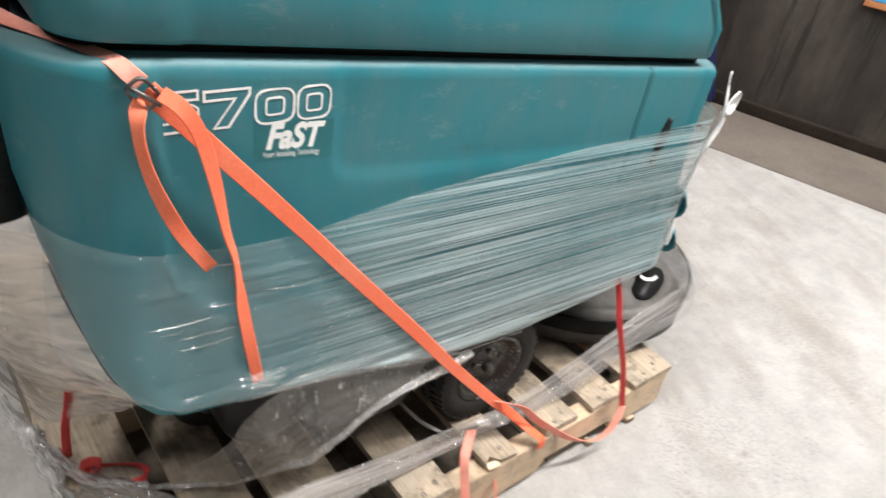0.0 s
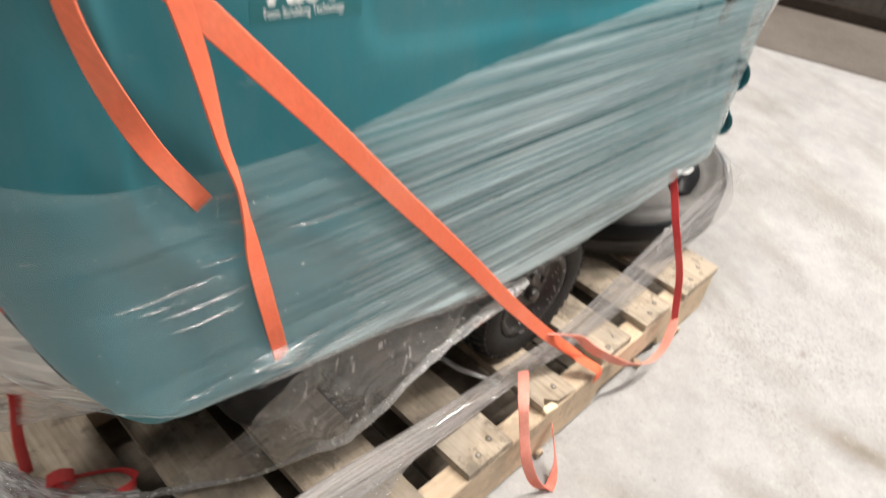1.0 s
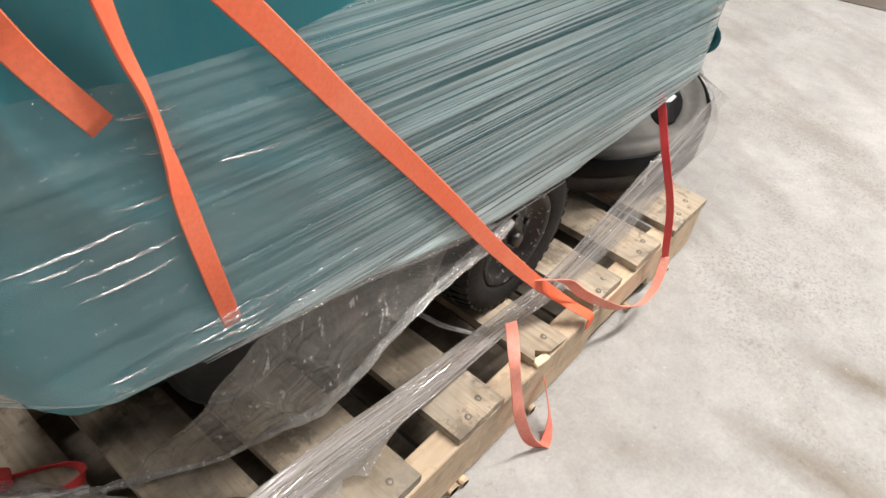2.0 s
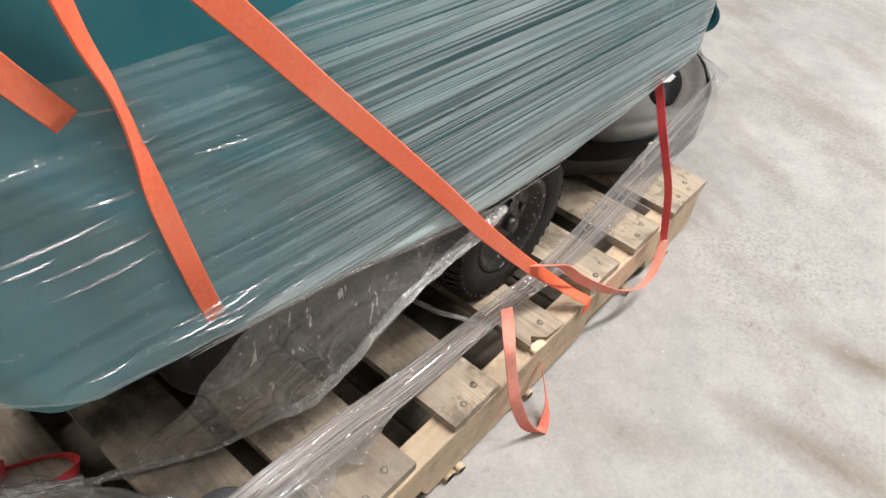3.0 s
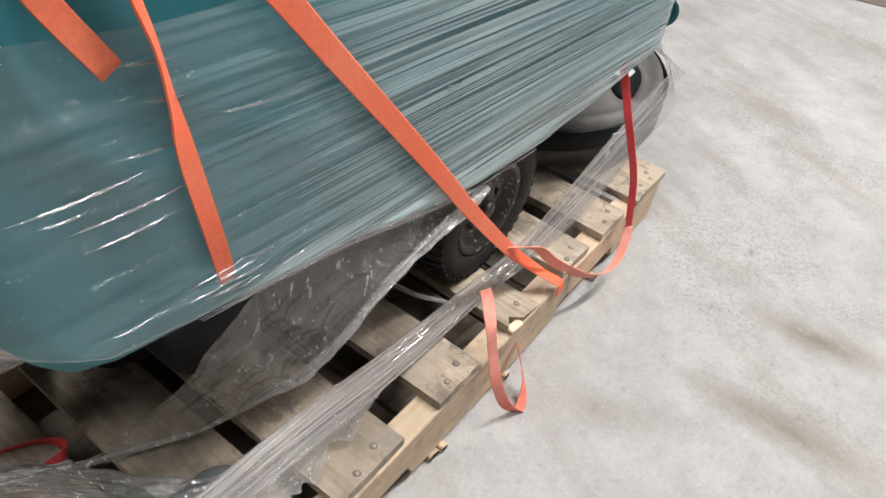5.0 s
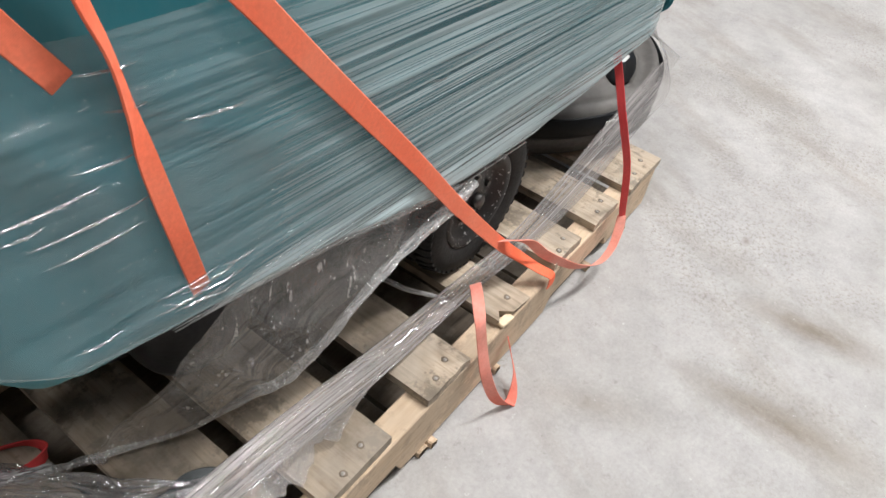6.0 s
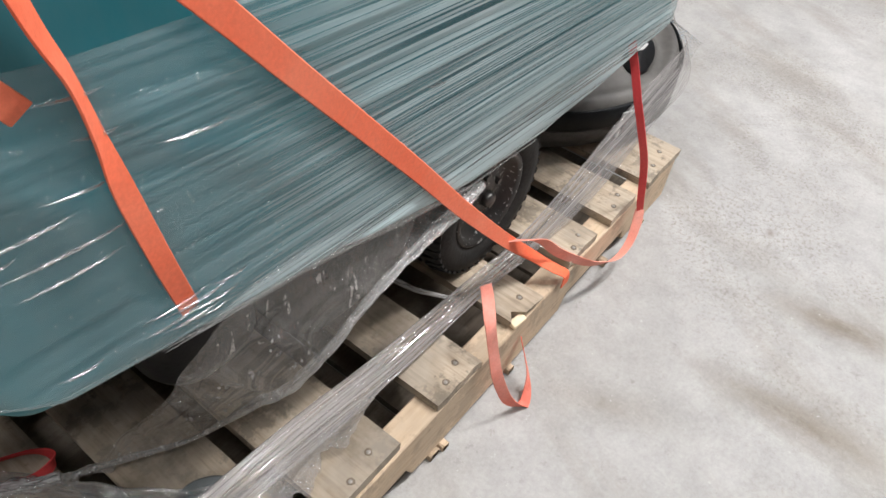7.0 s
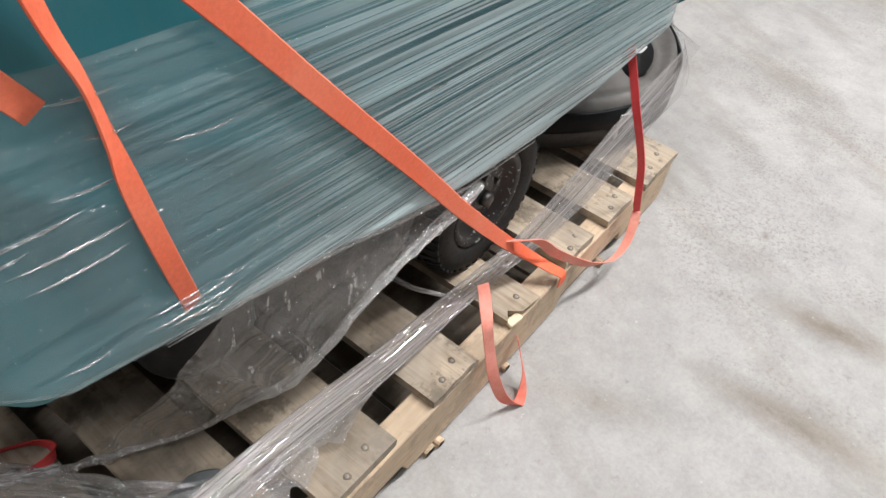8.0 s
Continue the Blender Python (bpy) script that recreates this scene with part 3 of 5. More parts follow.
# ---- pallet ----
TOP = 0.135
BOARDS = [(-0.136, 0.0), (-0.274, -0.183), (-0.408, -0.320), (-0.568, -0.495), (-0.741, -0.648), (-0.928, -0.812), (-1.054, -0.956), (-1.205, -1.086)]
pallet = thing("pallet", "worn pale softwood stringer pallet lying on the concrete floor", "pallet", (0, 0, 0))
pallet.rotation_euler[2] = radians(1.0)
THICK = 0.017


def stringer(y0, y1):
    """An upright plank with two fork notches and a chipped end."""
    bm = bmesh.new()
    z0, z1 = 0.018, TOP - THICK - 0.0005
    line = [(-1.205, z0), (-1.205, z1), (0.0, z1), (0.0, z0), (-0.165, z0)]
    for cx in (-0.29, -0.90):
        line += [(cx + 0.115, z0), (cx + 0.10, z0 + 0.030), (cx - 0.10, z0 + 0.030), (cx - 0.115, z0)]
    rings = [[(x, y, z) for x, z in line] for y in (y0, y1)]
    a, b = [[bm.verts.new(p) for p in ring] for ring in rings]
    for i in range(len(line)):
        j = (i + 1) % len(line)
        bm.faces.new((a[i], a[j], b[j], b[i]))
    bm.faces.new(a), bm.faces.new(list(reversed(b)))
    bmesh.ops.recalc_face_normals(bm, faces=bm.faces)
    bmesh.ops.bevel(bm, geom=list(bm.edges), offset=0.002, segments=1, affect="EDGES")
    return bm


for y0 in (0.0, 0.49, 0.977):
    part("stringer", stringer(y0, y0 + 0.039), STRINGER_WOOD, pallet, "", False)


def rough_board(x0, x1, y0, y1, z0, z1, seed, broken=False):
    """A sawn board with worn corners and, if broken, a split outer end."""
    rnd = random.Random(seed)
    bm = bmesh.new()
    ny, nx = 26, 5
    top, bottom = [], []
    for i in range(ny + 1):
        y = y0 + (y1 - y0) * i / ny
        row, low = [], []
        for j in range(nx + 1):
            x = x0 + (x1 - x0) * j / nx
            yy = y
            if i == 0:
                yy += rnd.uniform(-0.0008, 0.0012)
                if broken and j < 3:
                    yy += (0.009, 0.019, 0.002)[j]
            edge = 0.0025 if j in (0, nx) else 0.0
            wave = 0.0012 * noise.noise(Vector((x * 14, y * 4, seed)))
            dx = 0.0012 * noise.noise(Vector((y * 11, seed, j // nx * 3.0)))
            row.append(bm.verts.new((x + dx, yy, z1 - edge + wave)))
            low.append(bm.verts.new((x + dx, yy + (0.004 if broken and i == 0 else 0), z0)))
        top.append(row), bottom.append(low)
    for i in range(ny):
        for j in range(nx):
            bm.faces.new((top[i][j], top[i][j + 1], top[i + 1][j + 1], top[i + 1][j]))
            bm.faces.new((bottom[i][j], bottom[i + 1][j], bottom[i + 1][j + 1], bottom[i][j + 1]))
        bm.faces.new((top[i][0], top[i + 1][0], bottom[i + 1][0], bottom[i][0]))
        bm.faces.new((top[i][nx], bottom[i][nx], bottom[i + 1][nx], top[i + 1][nx]))
    for j in range(nx):
        bm.faces.new((top[0][j], bottom[0][j], bottom[0][j + 1], top[0][j + 1]))
        bm.faces.new((top[ny][j], top[ny][j + 1], bottom[ny][j + 1], bottom[ny][j]))
    bmesh.ops.recalc_face_normals(bm, faces=bm.faces)
    return bm


def nail_head():
    bm = bmesh.new()
    bmesh.ops.create_cone(bm, cap_ends=True, segments=10, radius1=0.0032, radius2=0.0027, depth=0.0020)
    return bm


def nail_pit():
    """A bruised ring of wood round a nail."""
    rnd = random.Random(4)
    reach = [rnd.uniform(0.0046, 0.0066) for _ in range(14)]
    rings = [[(r * k * math.cos(2 * math.pi * i / 14), r * k * math.sin(2 * math.pi * i / 14), z) for i, r in enumerate(reach)] for k, z in ((1.0, -0.0010), (0.95, 0.0003), (0.5, 0.0006))]
    return skin(rings)


nail_mesh = pit_mesh = None
for k, (bx0, bx1) in enumerate(BOARDS):
    lift = 0.0008 * ((k * 5) % 4)
    b = part("deck_board", rough_board(bx0, bx1, -0.003 + 0.003 * ((k * 7) % 3), 1.016, TOP - THICK, TOP, 11 + k, k == 3), DECK_WOOD, pallet, "deck board with a split outer end" if k == 3 else "", False)
    b.location.z = lift
    wide = bx1 - bx0
    spots = [(bx0 + wide * 0.35, 0.015), (bx0 + wide * 0.70, 0.024)] if wide > 0.085 else [(bx0 + wide * 0.62, 0.022)]
    for nx_, ny_ in spots + [(bx0 + wide * 0.3, 0.507), (bx0 + wide * 0.7, 0.503)]:
        if nail_mesh is None:
            n = part("nail", nail_head(), NAIL, b)
            nail_mesh = n.data
        else:
            n = new("nail", nail_mesh)
            n.parent = b
        n.location = (nx_, ny_, TOP - 0.0004)
        if pit_mesh is None:
            pit = part("nail_bruise", nail_pit(), NAIL_STAIN, b)
            pit_mesh = pit.data
        else:
            pit = new("nail_bruise", pit_mesh)
            pit.parent = b
        pit.location = (nx_, ny_, TOP - 0.0002)
        pit.rotation_euler[2] = nx_ * 40
# close-set boards in that shade-dark wood, so the deck gaps read black
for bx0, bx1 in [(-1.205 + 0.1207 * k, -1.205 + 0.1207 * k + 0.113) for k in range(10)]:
    part("bottom_board", rough_board(bx0, bx1, 0.012, 1.005, 0.001, 0.0178, int(bx0 * 100)), GAP_SHADE_WOOD, pallet, "", False)
for sx0, sx1, out, seed in ((-0.748, -0.729, 0.005, 3), (-0.725, -0.712, 0.009, 7), (-0.556, -0.542, 0.006, 11), (-0.246, -0.232, 0.006, 17), (-0.110, -0.085, 0.007, 19)):
    part("splintered_end", rough_board(sx0, sx1, -out, 0.011, 0.002, 0.0150, seed, True), STRINGER_WOOD, pallet, "", False)
chip = part("splinter", box(-0.013, 0.013, -0.0065, 0.0065, -0.004, 0.004, 0.002), SPLINTER, pallet, "fresh pale splinter of wood")
chip.matrix_local = pose(-0.552, 0.004, 0.1250, 8, -6, -8)

# ---- floor scrubber ----
machine = thing("floor_scrubber", "teal walk-behind floor scrubber wrapped in clear film on a wooden pallet", "floor scrubber", (-0.6, 0.43, 0.135))
inverse = Matrix.Translation((0.6, -0.43, -0.135))
SLOPE = 0.09


def on_machine(ob):
    ob.matrix_parent_inverse = inverse
    return ob


def mpart(name, bm, mat, label="", smooth_faces=True, parent=None):
    ob = part(name, bm, mat, parent or machine, label, smooth_faces)
    if parent is None:
        on_machine(ob)
    return ob


def lean(x, z):
    return z - SLOPE * (x + 0.9)


SIDE = 0.060


def underside(x):
    """The lower rim of the tank, with the wheel's arch in it."""
    low = table(x, [(-1.12, 0.452), (-1.02, 0.446), (-0.95, 0.442), (-0.85, 0.438), (-0.75, 0.430), (-0.65, 0.422), (-0.40, 0.462), (-0.1, 0.478)])
    d = 0.160 ** 2 - (x + 0.515) ** 2
    return max(low, 0.325 + math.sqrt(d)) if d > 0 else low


def inside(x, z, x0, x1, z0, z1, r, soft):
    """1 inside a rounded rectangle, falling to 0 over soft."""
    dx, dz = max(x0 + r - x, x - x1 + r, 0), max(z0 + r - z, z - z1 + r, 0)
    return 1 - smooth(-soft, soft, math.hypot(dx, dz) - r)


def side_relief(x, z):
    """How far the side is set back, by its moulded panels."""
    y = 0.005 * inside(x, z, -1.088, 0.3, 0.605, 1.3, 0.07, 0.007)
    y += 0.0035 * inside(x, z, -0.898, 0.4, 0.762, 1.3, 0.03, 0.010)
    gx = -0.345 - 0.25 * max(0, 0.775 - z) ** 1.5
    y += 0.0055 * math.exp(-((x - gx) / 0.0042) ** 2) * smooth(0.685, 0.72, z)
    y += 0.0040 * inside(x, z, -0.300, -0.200, 0.57, 0.665, 0.03, 0.008)
    return y


def tank():
    rings = []
    levels = [0, 0.012, 0.03, 0.055, 0.085] + [0.085 + (0.93 - 0.085) * i / 44 for i in range(1, 45)] + [0.96, 0.98, 0.993, 1.0]
    for s in levels:
        z_guess = 0.43 + 0.47 * s
        x0 = table(z_guess, [(0.43, -1.108), (0.45, -1.128), (0.50, -1.152), (0.55, -1.168), (0.61, -1.180), (0.68, -1.190), (0.75, -1.200), (0.95, -1.206)])
        x1 = table(z_guess, [(0.43, -0.125), (0.60, -0.115), (0.70, -0.110), (0.85, -0.108)])
        y0, y1 = SIDE, 0.80
        tuck = 0.008 * (1 - smooth(0, 0.035, s)) + 0.007 * smooth(0.98, 1.0, s) ** 2
        ring = []
        for x, y in rounded_ring(x0 + tuck, x1 - tuck, y0 + tuck, y1 - tuck, table(z_guess, [(0.43, 0.022), (0.52, 0.035), (0.60, 0.060), (0.75, 0.095)]), 260, 10):
            zb = underside(x)
            z = zb + (0.8965 - zb) * s
            if y < y0 + tuck + 0.002:
                y += side_relief(x, z)
            ring.append((x, y, lean(x, z)))
        rings.append(ring)
    return skin(rings)


body = mpart("tank", tank(), TEAL, "dusty teal moulded plastic solution tank")


def lid():
    rings = []
    for z, tuck in ((0.9085, 0.012), (0.9110, 0.004), (0.917, 0.0), (0.96, 0.0), (1.02, 0.001), (1.10, 0.004), (1.135, 0.010), (1.16, 0.028), (1.17, 0.055)):
        x0 = table(z, [(0.91, -1.170), (1.17, -1.180)])
        x1 = table(z, [(0.908, -0.178), (0.93, -0.168), (0.985, -0.172), (1.03, -0.235), (1.17, -0.42)])
        ring = []
        for x, y in rounded_ring(x0 + tuck, x1 - tuck, SIDE + 0.004 + tuck, 0.79 - tuck, 0.045, 80, 8):
            if y < SIDE + 0.006 + tuck:
                y += 0.004 * inside(x, z, -1.062, 0.3, 0.85, 1.4, 0.02, 0.006) + 0.004 * inside(x, z, -0.86, 0.3, 0.935, 1.4, 0.02, 0.012)
            ring.append((x, y, lean(x, z)))
        rings.append(ring)
    return skin(rings)


mpart("recovery_tank", lid(), TEAL, "teal upper recovery tank above a dark seam")
seam = skin([[(x, y, lean(x, z)) for x, y in rounded_ring(-1.160, -0.165, SIDE + 0.034, 0.765, 0.04, 40, 6)] for z in (0.892, 0.913)])
mpart("seam_gasket", seam, BLACK, "black rubber gasket in the seam")


def slot():
    pts = [Vector((-0.2535, SIDE + 0.008, 0.752)), Vector((-0.262, SIDE + 0.007, 0.712)), Vector((-0.274, SIDE + 0.002, 0.668))]
    return tube(pts, lambda k: 0.0045 + 0.0055 * math.sin(math.pi * min(1, max(0.06, k * 0.93 + 0.03))), 8, 12)


mpart("handle_slot", slot(), BLACK, "black slot of a lift handle")


def lettering(name, text, size, at, sx, slant, mat, bold=0.0, label=""):
    c = bpy.data.curves.new(name, "FONT")
    c.body, c.size, c.shear, c.offset = text, size, slant, bold
    c.extrude = 0.0004
    t = new(name + "_curve", c)
    bpy.context.view_layer.update()
    me = bpy.data.meshes.new_from_object(t.evaluated_get(bpy.context.evaluated_depsgraph_get()))
    bpy.data.objects.remove(t)
    for v in me.vertices:
        x, z, y = v.co.x * sx, v.co.y, v.co.z
        wx = at[0] + x
        v.co = (wx, at[1] - y * 0.10, at[2] + z - 0.075 * x)
    me.materials.clear()
    me.materials.append(mat)
    me.name = name
    ob = new(name, me)
    ob.parent = machine
    on_machine(ob)
    if label:
        tagged(ob, label)
    return ob


DECAL_Y = SIDE + 0.0046


def digit_lines(kind):
    """Closed outlines of a squarish digit in a unit box."""
    def loop(x0, x1, z0, z1, r):
        pts = []
        for cx, cz, a0 in ((x1 - r, z0 + r, -90), (x1 - r, z1 - r, 0), (x0 + r, z1 - r, 90), (x0 + r, z0 + r, 180)):
            pts += [(cx + r * math.cos(radians(a0 + 30 * i)), cz + r * math.sin(radians(a0 + 30 * i))) for i in range(4)]
        return pts

    if kind == "0":
        return [loop(0, 1, 0, 1, 0.28), loop(0.27, 0.73, 0.25, 0.75, 0.10)]
    if kind == "7":
        return [[(0, 1), (1, 1), (1, 0.84), (0.52, 0), (0.20, 0), (0.68, 0.76), (0, 0.76)]]
    return [[(1, 1), (0, 1), (0, 0.42), (0.70, 0.42), (0.70, 0.24), (0, 0.24), (0, 0.10), (0.12, 0), (0.86, 0), (1, 0.14), (1, 0.56), (0.86, 0.66), (0.28, 0.66), (0.28, 0.78), (1, 0.78)]]


def digit(kind, x0, x1, z0, z1):
    """A digit drawn as closed white lines, a little uneven in width."""
    bm = bmesh.new()
    rnd = random.Random(int(-x0 * 1000))
    for line in digit_lines(kind):
        pts = [Vector((x0 + (x1 - x0) * px, DECAL_Y, z0 + (z1 - z0) * pz)) for px, pz in line]
        rows = []
        for i, p in enumerate(pts):
            a, b = (p - pts[i - 1]).normalized(), (pts[(i + 1) % len(pts)] - p).normalized()
            n = Vector((-(a + b).z, 0, (a + b).x)).normalized()
            half = rnd.uniform(0.0009, 0.0014) / max(0.6, n.dot(Vector((-a.z, 0, a.x))))
            rows.append([bm.verts.new(p + n * half * k + Vector((0, d, 0))) for k, d in ((-1, 0.0), (-1, -0.0003), (1, -0.0003), (1, 0.0))])
        for p, q in zip(rows, rows[1:] + rows[:1]):
            for k in range(3):
                bm.faces.new((p[k], q[k], q[k + 1], p[k + 1]))
    bmesh.ops.recalc_face_normals(bm, faces=bm.faces)
    return bm


for kind, x0, x1, z0, z1 in (("5", -1.089, -1.051, 0.8440, 0.8835), ("7", -1.045, -1.000, 0.8430, 0.8810), ("0", -0.994, -0.952, 0.8410, 0.8770), ("0", -0.948, -0.910, 0.8405, 0.8765)):
    mpart("model_digit", digit(kind, x0, x1, z0, z1), DECAL, "white outlined digit " + kind + ", scuffed", False)
panel = skin([[(-0.995, y, 0.800), (-0.904, y, 0.792), (-0.904, y, 0.837), (-0.995, y, 0.846)] for y in (DECAL_Y + 0.0010, DECAL_Y + 0.0002)])
mpart("decal_panel", panel, DECAL_GREEN, "deep teal backing of the decal", False)
lettering("decal_word", "FaST", 0.0385, (-0.9830, DECAL_Y, 0.8130), 0.82, 0.28, DECAL, 0.0016, "white slanted decal lettering")
lettering("decal_line", "Foam Scrubbing Technology", 0.0092, (-0.9850, DECAL_Y, 0.8030), 0.62, 0.0, DECAL, label="small white line of decal lettering")


def end_roll(z, r, x):
    return tube([(x, 0.075, z), (x + 0.004, 0.10, z), (x + 0.006, 0.3, z), (x + 0.006, 0.55, z), (x + 0.004, 0.76, z), (x, 0.785, z)],
                lambda k: r * (0.55 + 0.45 * smooth(0, 0.12, min(k, 1 - k))), 5, 16)


mpart("end_roll", end_roll(0.555, 0.036, -0.132), TEAL, "rounded teal moulding on the end")
mpart("end_roll", end_roll(0.463, 0.030, -0.108), TEAL, "rounded teal moulding low on the end")


HEAD_Y = 0.380


def deck_ring(z, r, n=64):
    return [(r * math.cos(2 * math.pi * i / n), HEAD_Y + r * math.sin(2 * math.pi * i / n), z) for i in range(n)]


WELL = (0.036, 0.150, 0.078, 0.031)
WELL_TURN = 0.37


def in_well(x, y):
    c, q = math.cos(WELL_TURN), math.sin(WELL_TURN)
    dx, dy = x - WELL[0], y - WELL[1]
    return math.hypot((c * dx + q * dy) / WELL[2], (-q * dx + c * dy) / WELL[3])


def cover_height(x, y):
    """The moulded top of the scrub head: a lip, a shallow trough and two bosses."""
    r = math.hypot(x, y - HEAD_Y)
    z = table(r, [(0.0, 0.330), (0.12, 0.322), (0.19, 0.272), (0.235, 0.252), (0.275, 0.248), (0.293, 0.254), (0.303, 0.250), (0.309, 0.238)])
    z += 0.038 * math.exp(-((x + 0.115) ** 2 + (y - 0.205) ** 2) / 0.0030)
    z += 0.016 * math.exp(-((x + 0.062) ** 2 + (y - 0.165) ** 2) / 0.0007)
    z += 0.007 * math.exp(-((in_well(x, y) - 1.2) / 0.18) ** 2)
    return z


def head_cover():
    bm = bmesh.new()
    radii = [0.02 + 0.289 * (i / 44) ** 0.8 for i in range(45)]
    n = 150
    rows = []
    for r in radii:
        row = []
        for i in range(n):
            x, y = r * math.cos(2 * math.pi * i / n), HEAD_Y + r * math.sin(2 * math.pi * i / n)
            row.append(bm.verts.new((x, y, cover_height(x, y))))
        rows.append(row)
    for p, q in zip(rows[:-1], rows[1:]):
        for i in range(n):
            j = (i + 1) % n
            mid = (p[i].co + q[j].co) / 2
            if in_well(mid.x, mid.y) > 0.97:
                bm.faces.new((p[i], q[i], q[j], p[j]))
    bm.faces.new(rows[0])
    rim = [bm.verts.new((v.co.x, v.co.y, 0.230)) for v in rows[-1]]
    for i in range(n):
        j = (i + 1) % n
        bm.faces.new((rows[-1][i], rim[i], rim[j], rows[-1][j]))
    bmesh.ops.recalc_face_normals(bm, faces=bm.faces)
    return bm


mpart("scrub_head", head_cover(), GREY_PLASTIC, "dusty grey plastic scrub head cover under film")
mpart("skirt_band", skin([deck_ring(z, r, 90) for z, r in ((0.196, 0.300), (0.199, 0.312), (0.205, 0.316), (0.240, 0.318), (0.244, 0.315), (0.240, 0.309), (0.232, 0.300))]), BAND_BLACK, "glossy black rubber band round the scrub head")
mpart("skirt", skin([deck_ring(z, r, 90) for z, r in ((0.152, 0.285), (0.156, 0.297), (0.180, 0.302), (0.203, 0.305), (0.206, 0.290))]), SCUFFED, "scuffed black rubber splash skirt")
mpart("brush_ring", skin([deck_ring(z, r) for z, r in ((0.136, 0.255), (0.15, 0.27), (0.158, 0.275))]), DARK_STEEL, "dark brush ring under the skirt")
mpart("head_arm", box(-0.30, -0.06, 0.30, 0.42, 0.30, 0.40, 0.01), DARK_STEEL, "dark steel arm carrying the scrub head", False)


def well():
    """The dark cup below the opening."""
    c, q = math.cos(WELL_TURN), math.sin(WELL_TURN)
    rings = []
    for k, drop in ((1.04, -0.004), (0.98, 0.004), (0.90, 0.030), (0.55, 0.040), (0.02, 0.042)):
        ring = []
        for i in range(36):
            t = 2 * math.pi * i / 36
            u, v = WELL[2] * k * math.cos(t), WELL[3] * k * math.sin(t)
            x, y = WELL[0] + c * u - q * v, WELL[1] + q * u + c * v
            ring.append((x, y, 0.2555 - drop))
        rings.append(ring)
    return skin(rings)


mpart("opening", well(), BLACK, "dark opening in the scrub head cover")
tag_bm = ribbon([(0.024, 0.168, 0.268), (0.036, 0.158, 0.262), (0.050, 0.150, 0.262), (0.064, 0.148, 0.268)], [(0.3, 0.7, 0.5), (0.3, 0.7, 0.4), (0.2, 0.7, 0.5), (0.2, 0.8, 0.3)], 0.010, 0.001)
mpart("tag", tag_bm, WHITE, "narrow white tag in the opening")


def on_skirt(a0, a1, z0, z1, r):
    """A curved slab on the round skirt, between two angles and two heights."""
    n = 12
    rings = []
    for i in range(n + 1):
        a = radians(a0 + (a1 - a0) * i / n)
        c, s = math.cos(a), math.sin(a)
        rings.append([(q * c, HEAD_Y + q * s, z) for q, z in ((r, z0), (r, z1), (r - 0.004, z1), (r - 0.004, z0))])
    return skin(rings)


badge = mpart("name_plate", on_skirt(-112, -76, 0.170, 0.228, 0.3185), BLACK, "dark plate with a worn white rim", False)
for a0, a1, z0, z1 in ((-112, -104, 0.2272, 0.2288), (-112.4, -111.8, 0.176, 0.2288)):
    part("plate_bar", on_skirt(a0, a1, z0, z1, 0.3197), DECAL, badge, "", False)


# wheel
def wheel(cx, cy, cz, r, wide, name="wheel"):
    w = part(name, lathe([(r * 0.60, 0.0), (r * 0.62, -wide * 0.40), (r * 0.70, -wide * 0.48), (r * 0.80, -wide * 0.50), (r * 0.93, -wide * 0.47), (r * 0.985, -wide * 0.36), (r, -wide * 0.15), (r, wide * 0.15),
                          (r * 0.985, wide * 0.36), (r * 0.93, wide * 0.47), (r * 0.62, wide * 0.5), (r * 0.60, 0.05 * wide)], 56), TYRE, machine, "dusty black rubber tyre")
    w.matrix_parent_inverse = inverse
    w.location = (cx, cy, cz)
    part("rim", lathe([(0.0005, -wide * 0.30), (r * 0.10, -wide * 0.30), (r * 0.12, -wide * 0.33), (r * 0.30, -wide * 0.22), (r * 0.48, -wide * 0.20), (r * 0.54, -wide * 0.40), (r * 0.60, -wide * 0.46), (r * 0.635, -wide * 0.43), (r * 0.64, 0.0), (0.0005, 0.0)], 48), RIM, w, "grey steel rim with a raised lip")
    part("hub_cap", lathe([(0.0005, -wide * 0.47), (r * 0.07, -wide * 0.46), (r * 0.095, -wide * 0.42), (r * 0.10, -wide * 0.25), (0.0005, -wide * 0.25)], 20), STEEL, w, "round steel hub")
    if r > 0.12:
        for i in range(5):
            a = 2 * math.pi * i / 5 + 0.3
            bolt = bmesh.new()
            bmesh.ops.create_cone(bolt, cap_ends=True, segments=6, radius1=0.006, radius2=0.005, depth=0.010, matrix=pose(0.28 * r * math.cos(a), -wide * 0.25, 0.28 * r * math.sin(a), 90, 0, 0))
            part("wheel_bolt", bolt, STEEL, w, "", False)
        tread = bmesh.new()
        for i in range(44):
            a = 2 * math.pi * i / 44
            for side in (-1, 1):
                m = pose(0, 0, 0, 0, math.degrees(a) + side * 3, 0) @ pose(r * 0.981, side * wide * 0.30, 0, 0, 0, side * 18)
                bmesh.ops.create_cube(tread, size=1.0, matrix=m @ Matrix.Diagonal((0.0055, wide * 0.34, 0.009, 1)))
        part("tread", tread, TYRE, w, "", False)
    return w


wheel(-0.503, 0.134, 0.258, 0.121, 0.078)
wheel(-0.940, 0.330, 0.225, 0.088, 0.045, "caster")
